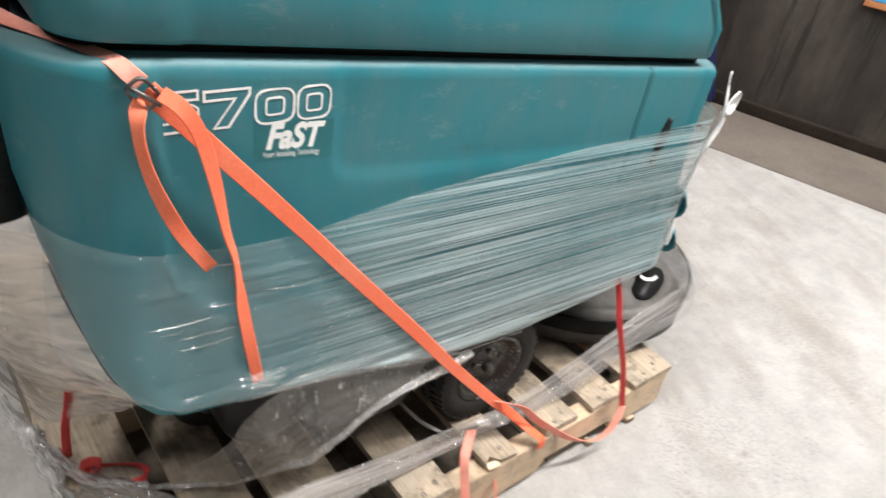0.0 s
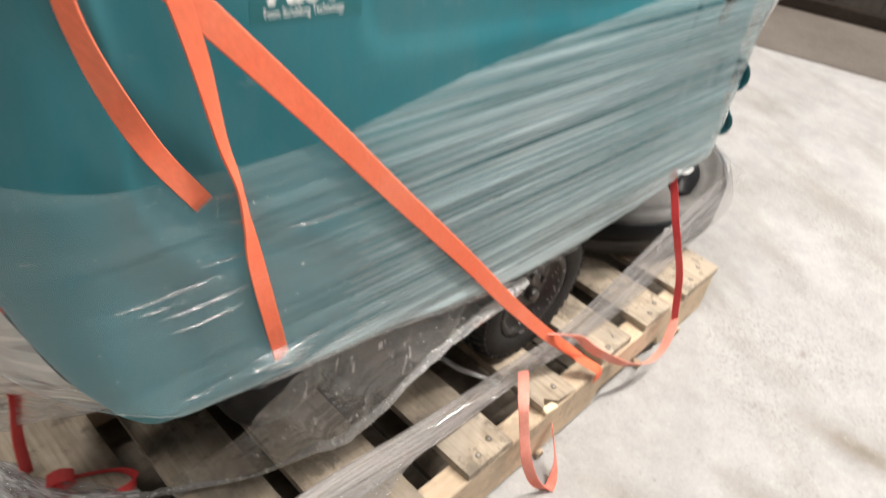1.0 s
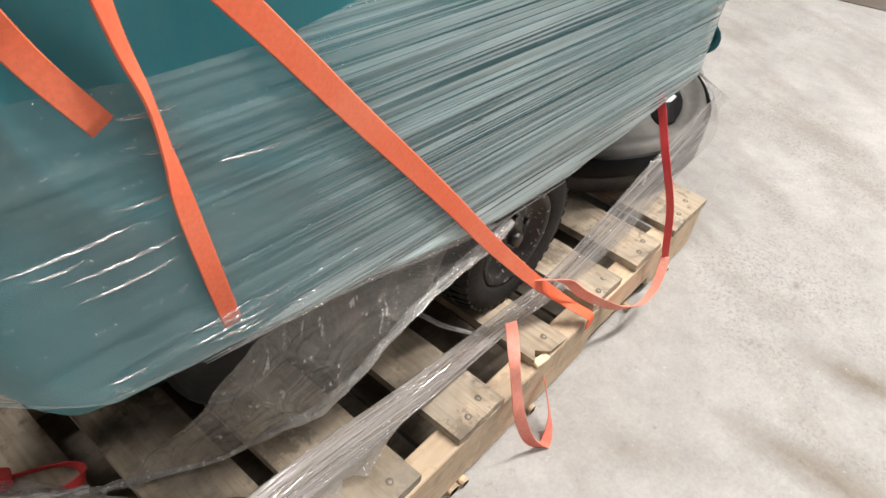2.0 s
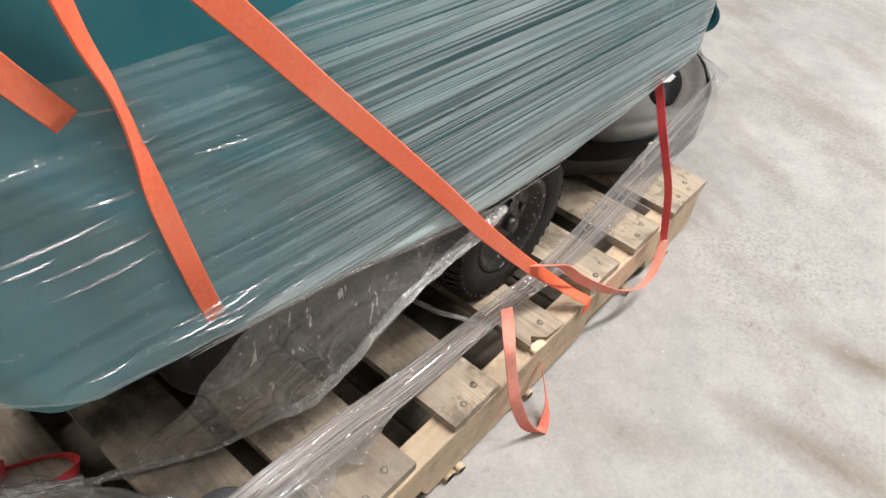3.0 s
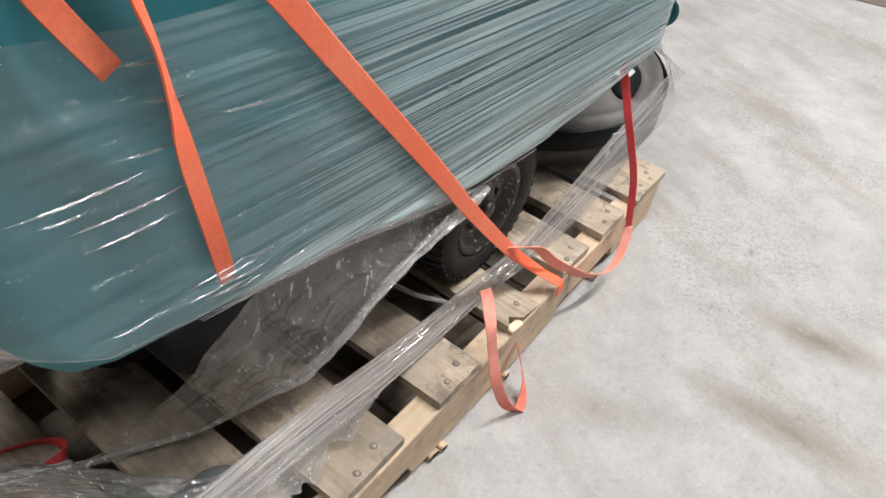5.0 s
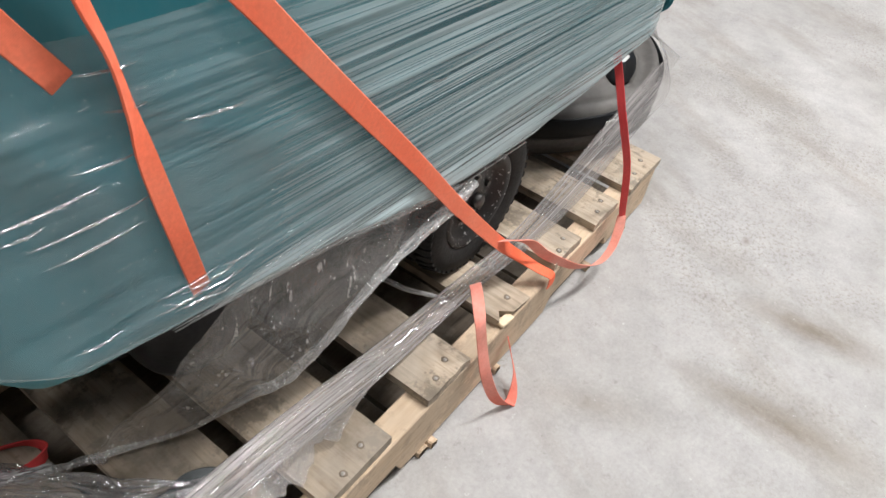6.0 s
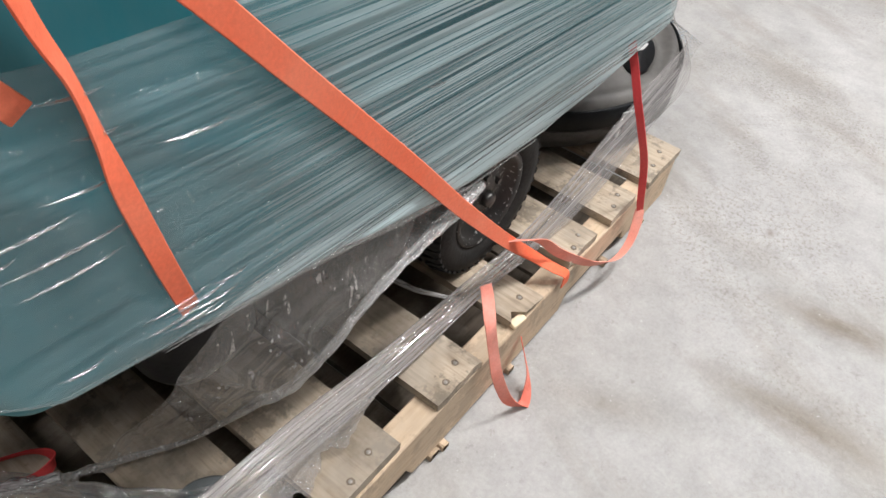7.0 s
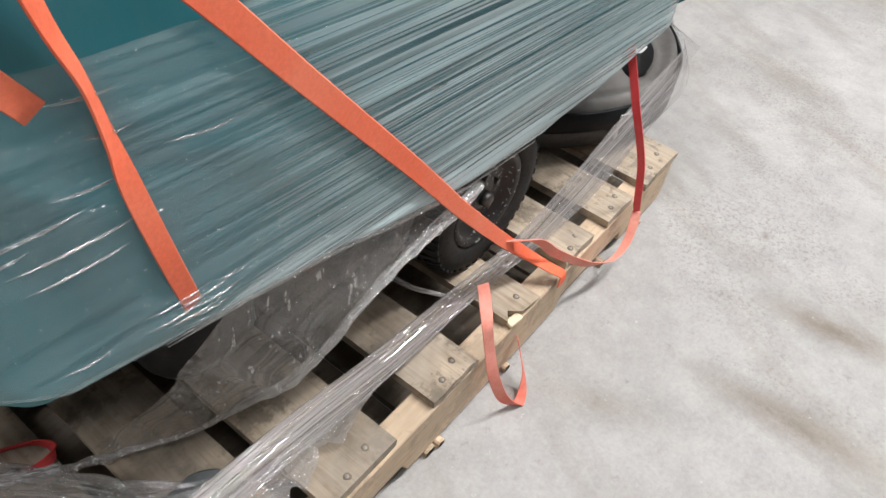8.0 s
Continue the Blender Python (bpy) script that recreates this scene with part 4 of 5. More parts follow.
# frame, shroud and pipes below the tank
mpart("frame", box(-1.02, -0.25, 0.235, 0.72, 0.300, 0.455, 0.012), DARK_STEEL, "dark dirty steel frame under the tank", False)
mpart("axle_box", box(-0.72, -0.38, 0.185, 0.70, 0.225, 0.33, 0.01), DARK_STEEL, "", False)
mpart("fork", box(-0.975, -0.905, 0.285, 0.385, 0.225, 0.33, 0.008), DARK_STEEL, "", False)
mpart("squeegee_housing", skin([[(x, y, z) for x, y in rounded_ring(-0.990 + d, -0.855 - d, 0.150 + d, 0.52, 0.045, 16, 6)] for z, d in ((0.236, 0.030), (0.244, 0.010), (0.27, 0.0), (0.44, 0.0))]), BLACK, "black moulded housing under the tank end")
mpart("hose", tube([(-1.10, 0.36, 0.50), (-1.14, 0.38, 0.38), (-1.12, 0.40, 0.25), (-1.06, 0.46, 0.20), (-0.96, 0.55, 0.24)], 0.024, 6, 14), BLACK, "black drain hose")
mpart("lower_shroud", skin([[(x, y, z) for x, y in rounded_ring(-0.86 + d, -0.66 - d, 0.10 + d, 0.62, 0.04, 20, 6)] for z, d in ((0.245, 0.03), (0.252, 0.012), (0.30, 0.0), (0.43, -0.02))]), DARK_STEEL, "dark dusty moulded shroud ahead of the wheel")
mpart("console", skin([[(x, y, z) for x, y in rounded_ring(-1.46 - e, -1.172, 0.155 - e, 0.66, 0.05, 12, 6)] for z, e in ((0.715, -0.03), (0.725, 0.0), (0.95, 0.01), (1.10, 0.0), (1.14, -0.04))]), BLACK, "black plastic end console")
mpart("lower_console", skin([[(x, y, z) for x, y in rounded_ring(-1.44 - e, -1.170, 0.31 - e, 0.66, 0.04, 12, 6)] for z, e in ((0.668, -0.012), (0.676, 0.0), (0.70, 0.0), (0.714, -0.012))]), BLACK, "black plastic housing behind the tank end")
mpart("control_hose", tube([(-1.225, 0.16, 1.10), (-1.232, 0.16, 0.98), (-1.229, 0.17, 0.90), (-1.226, 0.22, 0.83), (-1.24, 0.32, 0.76), (-1.27, 0.42, 0.72)], 0.014, 6, 12), BLACK, "black hose at the corner")

# ---- straps ----
FILM_Y = 0.044
ACROSS = (0.82, 0.0, 0.57)
strap = thing("tie_down_strap", "long orange webbing strap with a steel buckle over teal plastic", "strap", (-0.40, 0.0, 0.135))
strap_inverse = Matrix.Translation((0.40, 0, -0.135))


def spart(name, bm, mat, parent, inv, label=""):
    ob = part(name, bm, mat, parent, label)
    ob.matrix_parent_inverse = inv
    return ob


spart("main_run", ribbon([(-1.100, 0.050, 0.895), (-1.062, 0.046, 0.852), (-0.956, 0.0400, 0.730), (-0.882, 0.0395, 0.642), (-0.756, 0.0395, 0.495), (-0.664, 0.0395, 0.384), (-0.548, 0.040, 0.253), (-0.485, 0.036, 0.187), (-0.450, 0.006, 0.151), (-0.436, -0.0105, 0.1385), (-0.434, -0.0143, 0.130), (-0.433, -0.0140, 0.112)],
                         [ACROSS] * 6 + [(0.82, 0.1, 0.5), (0.85, 0.3, 0.35), (0.9, 0.35, 0.1), (0.95, 0.25, 0.0), (1, 0.0, 0.0), (1, 0, 0)], 0.0196), ORANGE, strap, strap_inverse, "bright orange diagonal run")
spart("upper_run", ribbon([(-1.103, 0.052, 0.900), (-1.112, 0.055, 0.909), (-1.121, 0.070, 0.9165), (-1.140, 0.100, 0.9197), (-1.165, 0.130, 0.9235), (-1.195, 0.160, 0.934), (-1.225, 0.185, 0.957), (-1.26, 0.22, 0.99)],
                          [(0.7, 0, 0.7), (0.75, 0.1, 0.6), (0.8, 0.4, 0.3), (0.8, 0.5, 0.0), (0.8, 0.5, 0.0), (0.7, 0.4, 0.4), (0.6, 0.3, 0.7), (0.6, 0.3, 0.7)], 0.0165), PINK, strap, strap_inverse, "faded pink upper run over the shoulder")
spart("tail", ribbon([(-1.108, 0.046, 0.889), (-1.114, 0.036, 0.868), (-1.111, 0.035, 0.836), (-1.100, 0.035, 0.795), (-1.080, 0.038, 0.746), (-1.052, 0.042, 0.697)],
                     [(0.7, 0.7, 0.1), (0.55, -0.8, 0.2), (0.5, -0.8, 0.3), (0.7, -0.5, 0.45), ACROSS, ACROSS], 0.0150), ORANGE, strap, strap_inverse, "loose orange tail")
spart("tail", ribbon([(-1.090, 0.044, 0.893), (-1.076, 0.032, 0.882), (-1.062, 0.030, 0.855), (-1.049, 0.032, 0.805), (-1.037, 0.036, 0.742), (-1.027, 0.0390, 0.705), (-1.022, 0.0400, 0.668), (-1.018, 0.0395, 0.630), (-1.008, 0.0395, 0.565), (-0.995, 0.0470, 0.503)],
                     [(0.7, 0.3, 0.6), (0.8, 0.1, 0.5), (0.95, 0.1, 0.2), (0.92, 0.25, 0.2), (0.72, 0.66, 0.2), (0.60, 0.78, 0.15), (0.72, 0.66, 0.15), (0.95, 0.15, 0.2), (0.98, 0, 0.15), (0.97, 0, 0.2)], 0.0150, 0.0016, 10), ORANGE, strap, strap_inverse, "long orange tail with a half twist, its end tucked under the film")


def ring_bar(a, b, r, bm=None):
    n = 30
    m = pose(-1.104, 0.046, 0.893, 90, 0, 0) @ pose(0, 0, 0, 0, 0, 38)
    pts = [m @ Vector((a * math.copysign(abs(math.cos(2 * math.pi * i / n)) ** 0.6, math.cos(2 * math.pi * i / n)), b * math.copysign(abs(math.sin(2 * math.pi * i / n)) ** 0.6, math.sin(2 * math.pi * i / n)), 0)) for i in range(n + 1)]
    return tube(pts, r, 1, 8)


spart("buckle", ring_bar(0.0100, 0.0140, 0.0019), STEEL, strap, strap_inverse, "dark steel double ring buckle")
bar = tube([(-1.116, 0.040, 0.902), (-1.092, 0.040, 0.884)], 0.0022, 2, 8)
spart("buckle_bar", bar, STEEL, strap, strap_inverse)

loose = thing("loose_strap", "slack red and pink webbing strap looped over the pallet edge", "strap", (-0.40, 0.0, 0.135))
spart("end_run", ribbon([(-0.112, 0.112, 0.640), (-0.110, 0.086, 0.592), (-0.114, 0.076, 0.558), (-0.126, 0.072, 0.520), (-0.160, 0.068, 0.478), (-0.205, 0.069, 0.446), (-0.248, 0.070, 0.437)], [(0.7, 0.6, 0.2)] * 7, 0.013), PINK, loose, strap_inverse, "faded run under the film")
spart("hanging_run", ribbon([(-0.248, 0.070, 0.437), (-0.245, 0.060, 0.411), (-0.243, 0.045, 0.375), (-0.246, 0.028, 0.339), (-0.242, 0.010, 0.295), (-0.226, -0.008, 0.230), (-0.200, -0.0175, 0.140), (-0.190, -0.020, 0.112), (-0.200, -0.026, 0.090)], [(0.30, -0.75, 0.1), (0.25, -0.8, 0.1), (0.25, -0.8, 0.1), (0.25, -0.8, 0.1), (0.25, -0.8, 0.1), (0.3, -0.8, 0.1), (0.5, -0.7, 0.2), (0.7, -0.5, 0.2), (0.4, -0.6, 0.5)], 0.0125), RED, loose, strap_inverse, "red hanging run")
spart("slack_run", ribbon([(-0.190, -0.0195, 0.114), (-0.203, -0.0265, 0.091), (-0.235, -0.034, 0.070), (-0.285, -0.034, 0.070), (-0.340, -0.020, 0.092), (-0.395, -0.006, 0.134), (-0.440, 0.008, 0.174), (-0.478, 0.020, 0.216), (-0.515, 0.030, 0.238), (-0.552, 0.052, 0.246)],
                          [(0.7, -0.5, 0.2), (0.4, -0.6, 0.5), (0.1, -0.8, 0.5), (0.1, -0.75, 0.6), (0.2, -0.5, 0.8), (0.35, -0.3, 0.8), (0.4, -0.3, 0.8), (0.2, -0.6, 0.6), (0.0, -0.8, 0.5), (0.0, -0.8, 0.4)], 0.0170), PINK, loose, strap_inverse, "pale pink slack run")
spart("hanging_loop", ribbon([(-0.582, 0.040, 0.192), (-0.599, 0.026, 0.199), (-0.621, 0.008, 0.203), (-0.639, -0.010, 0.194), (-0.635, -0.020, 0.145), (-0.634, -0.034, 0.100), (-0.618, -0.050, 0.042), (-0.588, -0.062, 0.0030), (-0.570, -0.058, 0.009), (-0.555, -0.044, 0.036), (-0.545, -0.026, 0.060), (-0.541, -0.014, 0.080)],
                             [(0.9, -0.1, 0.1), (0.9, -0.2, 0.1), (0.9, -0.3, 0.1), (0.9, -0.3, 0.1), (0.9, -0.3, 0.1), (0.8, -0.5, 0.1), (0.7, -0.6, 0.2), (0.6, -0.75, 0.0), (0.65, -0.5, -0.3), (0.71, 0.2, -0.6), (0.71, 0.39, -0.67), (0.71, 0.39, -0.67)], 0.0170), SALMON, loose, strap_inverse, "salmon loop touching the floor")

coil = thing("strap_bundle", "crumpled red webbing strap lying on the pallet boards", "strap", (-1.12, 0.30, 0.14))
coil_inverse = Matrix.Translation((1.128, -0.328, -0.14))
spart("coil_run", ribbon([(-1.160, 0.368, 0.44), (-1.174, 0.375, 0.30), (-1.188, 0.380, 0.22), (-1.195, 0.374, 0.152)], [(0.85, 0.4, 0.1)] * 4, 0.017), RED, coil, coil_inverse, "upright red run")
spart("coil_loop", ribbon([(-1.193, 0.360, 0.152), (-1.183, 0.323, 0.146), (-1.153, 0.294, 0.147), (-1.118, 0.280, 0.147), (-1.095, 0.288, 0.149), (-1.108, 0.310, 0.152), (-1.148, 0.330, 0.154), (-1.183, 0.340, 0.156)], [(0, 0.2, 1), (0.1, 0.2, 0.9), (0.1, 0.5, 0.8), (0.1, 0.4, 0.9), (0.4, 0.1, 0.9), (0.1, -0.4, 0.9), (0, -0.4, 0.9), (0, 0, 1)], 0.0155), RED, coil, coil_inverse)
spart("coil_loop", ribbon([(-1.183, 0.340, 0.163), (-1.169, 0.328, 0.178), (-1.155, 0.324, 0.170), (-1.161, 0.332, 0.152), (-1.178, 0.338, 0.158)], [(0.3, 0.9, 0.1)] * 5, 0.018), RED, coil, coil_inverse)

strip_thing = thing("rubber_strip", "curled grey rubber strip lying on the pallet boards", "rubber strip", (-1.01, 0.12, 0.137))
strip_inverse = Matrix.Translation((1.01 + 0.018, -0.12 - 0.002, -0.137))
spart("curl", ribbon([(-1.085, 0.124, 0.143), (-1.056, 0.112, 0.147), (-1.030, 0.112, 0.152), (-1.008, 0.096, 0.150), (-1.000, 0.070, 0.145)], [(0.3, 0.8, 0.4), (0.2, 0.8, 0.3), (0.3, 0.8, 0.2), (0.6, 0.5, 0.4), (0.9, 0.2, 0.3)], 0.026, 0.003), GREY_RUBBER, strip_thing, strip_inverse)

# ---- white cord ----
cord = thing("white_cord", "white cord knotted at the corner of the machine and drawn down", "cord", (-0.13, 0.07, 0.40))
cord_inverse = Matrix.Translation((0.13, -0.07, -0.40))
spart("cord_run", tube([(-0.118, 0.052, 0.752), (-0.121, 0.050, 0.722), (-0.138, 0.052, 0.680), (-0.128, 0.062, 0.635), (-0.112, 0.074, 0.580), (-0.106, 0.074, 0.520), (-0.107, 0.069, 0.480), (-0.110, 0.067, 0.458)], 0.0050, 6, 8, 0.3), WHITE, cord, cord_inverse)
spart("knot", ribbon([(-0.120, 0.050, 0.748), (-0.124, 0.049, 0.762), (-0.112, 0.048, 0.776), (-0.099, 0.050, 0.782), (-0.098, 0.052, 0.766), (-0.110, 0.050, 0.756), (-0.124, 0.047, 0.764)], [(0.3, 0.1, 1), (0.8, 0.2, 0.3), (0.5, 0.3, -0.8), (0.2, 0.3, -0.9), (-0.8, 0.2, -0.4), (-0.2, 0.3, 0.9), (0.5, 0.2, 0.8)], 0.019, 0.003, 6), WHITE, cord, cord_inverse, "ragged white knot")
spart("loose_end", ribbon([(-0.121, 0.050, 0.755), (-0.124, 0.055, 0.785), (-0.121, 0.062, 0.805), (-0.119, 0.066, 0.822)], [(0.9, 0.2, 0.1), (0.9, 0.1, 0.2), (0.7, 0.5, 0.1), (0.8, 0.2, 0)], 0.008, 0.002), WHITE, cord, cord_inverse)
for dx, dz in ((0.012, -0.010), (0.017, -0.004), (0.008, -0.016)):
    spart("frayed_end", tube([(-0.104, 0.05, 0.760), (-0.104 + dx * 0.5, 0.049, 0.757 + dz * 0.3), (-0.104 + dx, 0.05, 0.757 + dz)], 0.0009, 4, 6, 0.4), WHITE, cord, cord_inverse)

# ---- stretch film ----
wrap = thing("stretch_wrap", "clear stretch film wound round the machine and pallet, milky in streaks", "stretch film", (-0.6, 0.04, 0.30))
wrap_inverse = Matrix.Translation((0.6, -0.04, -0.30))
TOP_LINE = [(-1.20, 0.751), (-1.11, 0.726), (-1.02, 0.714), (-0.94, 0.711), (-0.90, 0.716), (-0.82, 0.726), (-0.74, 0.732), (-0.53, 0.742), (-0.18, 0.748), (-0.10, 0.752)]
LOW_LINE = [(-1.19, 0.560), (-1.14, 0.523), (-1.09, 0.485), (-1.02, 0.472), (-0.95, 0.463), (-0.85, 0.444), (-0.75, 0.418), (-0.65, 0.398), (-0.50, 0.388), (-0.39, 0.394), (-0.23, 0.408), (-0.10, 0.42)]


def side_film(u, v):
    """The tight sheet along the side, bent round both ends of the tank."""
    a = u * 1.35 - 0.13
    x = -1.105 + 0.925 * min(1, max(0, a))
    y = FILM_Y
    if a < 0:
        t = -a * 1.35 / 0.105
        x, y = -1.105 - 0.092 * math.sin(min(t, 1.5)), FILM_Y + 0.092 * (1 - math.cos(min(t, 1.5))) + max(0, t - 1.5) * 0.1
    elif a > 1:
        t = (a - 1) * 1.35 / 0.085
        x, y = -0.180 + 0.083 * math.sin(min(t, 1.5)), FILM_Y + 0.083 * (1 - math.cos(min(t, 1.5))) + max(0, t - 1.5) * 0.1
    lo, hi = table(x, LOW_LINE), table(x, TOP_LINE)
    z = lo + (hi - lo) * v
    h = (z + 0.04 * (x + 0.9)) * 90
    pleat = noise.noise(Vector((u * 3.2, h, 1.7))) * 0.0016 + noise.noise(Vector((u * 5, h * 2.3, 4.7))) * 0.0007
    low_tuck = 0.013 * (1 - smooth(0.0, 0.06, v))
    return (x, y + pleat + low_tuck, z)


spart("side_sheet", sheet(170, 150, side_film, True), FILM, wrap, wrap_inverse, "tight milky sheet over the teal side")
spart("lower_hem", tube([(x, FILM_Y + 0.010, z - 0.001) for x, z in LOW_LINE[3:9]], lambda k: 0.0003 + 0.0006 * min(1, 4 * k), 6, 8, 0.5, "pull"), FILM_ROPE, wrap, wrap_inverse, "rolled lower hem")

def hem(u, v):
    """Film gathered in lines along the lower rim."""
    x = -1.02 + 0.395 * u
    z = table(x, LOW_LINE)
    tall = 0.0012 + 0.030 * smooth(0.0, 0.38, u) * (1 - smooth(0.75, 1.0, u))
    full = min(1, tall / 0.02)
    n = noise.noise(Vector((u * 7, v * 6, 8.2))) * 0.0022 * full
    return (x, FILM_Y + 0.0070 - 0.006 * full * math.sin(math.pi * min(1, v * 1.2)) + n, z - 0.001 + tall * v)


spart("gathered_hem", sheet(90, 16, hem), FILM_HEM, wrap, wrap_inverse, "bright gathered lines along the lower rim")

for x0, x1, z0, z1 in ((-1.125, -1.045, 0.632, 0.628), (-1.095, -1.015, 0.609, 0.606), (-1.090, -1.025, 0.592, 0.590), (-1.060, -1.02, 0.643, 0.639), (-1.11, -1.08, 0.622, 0.620),
                       (-1.048, -1.01, 0.697, 0.692), (-1.035, -1.008, 0.671, 0.667), (-0.99, -0.94, 0.646, 0.639), (-1.03, -0.98, 0.519, 0.517), (-1.015, -0.965, 0.512, 0.509),
                       (-1.035, -0.985, 0.506, 0.504), (-0.975, -0.945, 0.514, 0.511), (-1.0, -0.955, 0.503, 0.499), (-1.02, -0.97, 0.499, 0.495), (-1.00, -0.965, 0.494, 0.490), (-1.09, -1.06, 0.516, 0.513), (-0.745, -0.715, 0.575, 0.569)):
    spart("pleat", tube([(x0, FILM_Y + 0.0012, z0), (x0 * 0.7 + x1 * 0.3, FILM_Y - 0.0008, z0 * 0.7 + z1 * 0.3), (x0 * 0.3 + x1 * 0.7, FILM_Y - 0.0008, z0 * 0.3 + z1 * 0.7), (x1, FILM_Y + 0.0012, z1)],
                        lambda k: 0.0003 + 0.0009 * math.sin(math.pi * k), 10, 10, 0.1, "pull"), FILM_PLEAT, wrap, wrap_inverse)

FLAP = [(-1.150, 0.268, 0.149), (-1.100, 0.236, 0.148), (-1.068, 0.217, 0.150), (-1.017, 0.180, 0.163), (-0.979, 0.145, 0.185), (-0.928, 0.106, 0.230), (-0.895, 0.079, 0.258), (-0.868, 0.056, 0.305), (-0.820, 0.040, 0.362), (-0.760, 0.038, 0.384), (-0.700, 0.045, 0.381), (-0.620, 0.050, 0.388)]
flap_low = curve_points(FLAP, 10)
flap_high = curve_points([(-1.148, 0.264, 0.154), (-1.098, 0.232, 0.153), (-1.066, 0.213, 0.157), (-1.030, 0.195, 0.200), (-1.010, 0.150, 0.270), (-1.000, 0.110, 0.340), (-0.992, 0.068, 0.425), (-0.930, 0.060, 0.455), (-0.840, 0.060, 0.438), (-0.770, 0.060, 0.421), (-0.700, 0.060, 0.403), (-0.620, 0.056, 0.394)], 10)


def flap(u, v):
    """The flap hangs in upright folds that fan out towards its hem."""
    i = u * (len(flap_low) - 1)
    k = min(int(i), len(flap_low) - 2)
    a, b = flap_low[k].lerp(flap_low[k + 1], i - k), flap_high[k].lerp(flap_high[k + 1], i - k)
    p = a.lerp(b, v)
    sag = math.sin(math.pi * v) * 0.018
    run = u * 30 + 1.6 * noise.noise(Vector((u * 7, v * 2.2, 5.1)))
    crest = (1 - abs(math.sin(run))) ** 2.2
    depth = 0.013 * math.sin(math.pi * min(1, v * 0.9 + 0.06)) * (0.35 + 0.65 * abs(noise.noise(Vector((u * 5, 0.3, 7.7))) * 2))
    n = noise.noise(Vector((u * 18, v * 4, 2.2))) * 0.004 - crest * depth
    return (p.x, p.y + n, p.z - sag * 0.5 + n * 0.4)


spart("hanging_flap", sheet(240, 40, flap), FILM_THIN, wrap, wrap_inverse, "clear crumpled flap below the tank")
spart("flap_hem", tube(FLAP, lambda k: 0.0026 + 0.0026 * smooth(0.35, 0.6, k) + 0.0018 * math.sin(9 * k) ** 2, 8, 9, 0.6, "pull"), FILM_ROPE, wrap, wrap_inverse, "gathered hem of the flap")

spart("film_fold", tube([(-0.633, 0.303, 0.143), (-0.633, 0.255, 0.143), (-0.630, 0.194, 0.143), (-0.620, 0.132, 0.143), (-0.594, 0.077, 0.143)], lambda k: 0.0030 + 0.0015 * math.sin(math.pi * k), 8, 9, 0.4, "pull"), FILM_ROLL, wrap, wrap_inverse, "rolled fold of film on the boards by the wheel")

BAND = [(-1.20, 0.055, 0.205), (-1.09, 0.060, 0.198), (-0.987, 0.060, 0.193), (-0.878, 0.060, 0.186), (-0.730, 0.060, 0.168), (-0.548, 0.060, 0.158), (-0.430, 0.058, 0.160), (-0.290, 0.055, 0.190), (-0.180, 0.052, 0.226), (-0.085, 0.052, 0.248), (0.030, 0.060, 0.252), (0.110, 0.078, 0.250), (0.170, 0.106, 0.248)]
band_line = curve_points(BAND, 10)


def along(line, k):
    i = k * (len(line) - 1)
    j = min(int(i), len(line) - 2)
    return line[j].lerp(line[j + 1], i - j)


def band(u, v):
    p = along(band_line, u)
    wide = 0.044 - 0.007 * math.sin(math.pi * min(1, max(0, (u - 0.25) / 0.5))) + 0.024 * smooth(0.42, 0.68, u) - 0.042 * smooth(0.82, 1.0, u)
    w = (v - 0.5) * wide
    fold = noise.noise(Vector((u * 6, v * 9, 6.1))) * 0.006
    return (p.x, p.y + w * 0.55 + fold, p.z + w * 0.85 + fold * 0.6)


spart("twisted_band", sheet(90, 26, lambda u, v: band(u * 0.47, v)), FILM_BAND, wrap, wrap_inverse, "gathered glossy band drawn along the pallet edge")
spart("slack_band", sheet(110, 26, lambda u, v: band(0.47 + u * 0.53, v)), FILM_SLACK, wrap, wrap_inverse, "dull milky end of the band")

def ragged(u, v):
    """Torn film that hangs from the band over the board ends."""
    p = along(band_line, 0.10 + 0.21 * u) - Vector((0, 0.010, 0.016))
    reach = 0.75 + 0.55 * noise.noise(Vector((u * 9, 2.5, 0.3))) + 0.30 * noise.noise(Vector((u * 31, 0.7, 1.3)))
    drop = v * max(0.15, reach) * math.sin(math.pi * min(1, 0.12 + u * 0.9)) ** 0.6
    fold = noise.noise(Vector((u * 14, v * 2.0, 4.4))) * 0.008 * v
    return (p.x + 0.012 * drop + fold, p.y - 0.030 * drop + fold, p.z - 0.030 * drop + fold * 0.5)


DRAPE_IN = curve_points([(-1.196, 0.110, 0.735), (-1.186, 0.110, 0.665), (-1.170, 0.110, 0.595), (-1.145, 0.110, 0.510), (-1.095, 0.105, 0.452), (-1.070, 0.100, 0.446)], 8)
DRAPE_OUT = curve_points([(-1.44, 0.40, 0.740), (-1.34, 0.40, 0.570), (-1.268, 0.40, 0.455), (-1.246, 0.40, 0.378), (-1.218, 0.40, 0.305), (-1.192, 0.40, 0.262)], 8)
RIB_EDGE = curve_points([(-1.46, 0.41, 0.720), (-1.355, 0.41, 0.550), (-1.278, 0.41, 0.425), (-1.263, 0.41, 0.355), (-1.240, 0.41, 0.275), (-1.192, 0.41, 0.178)], 8)


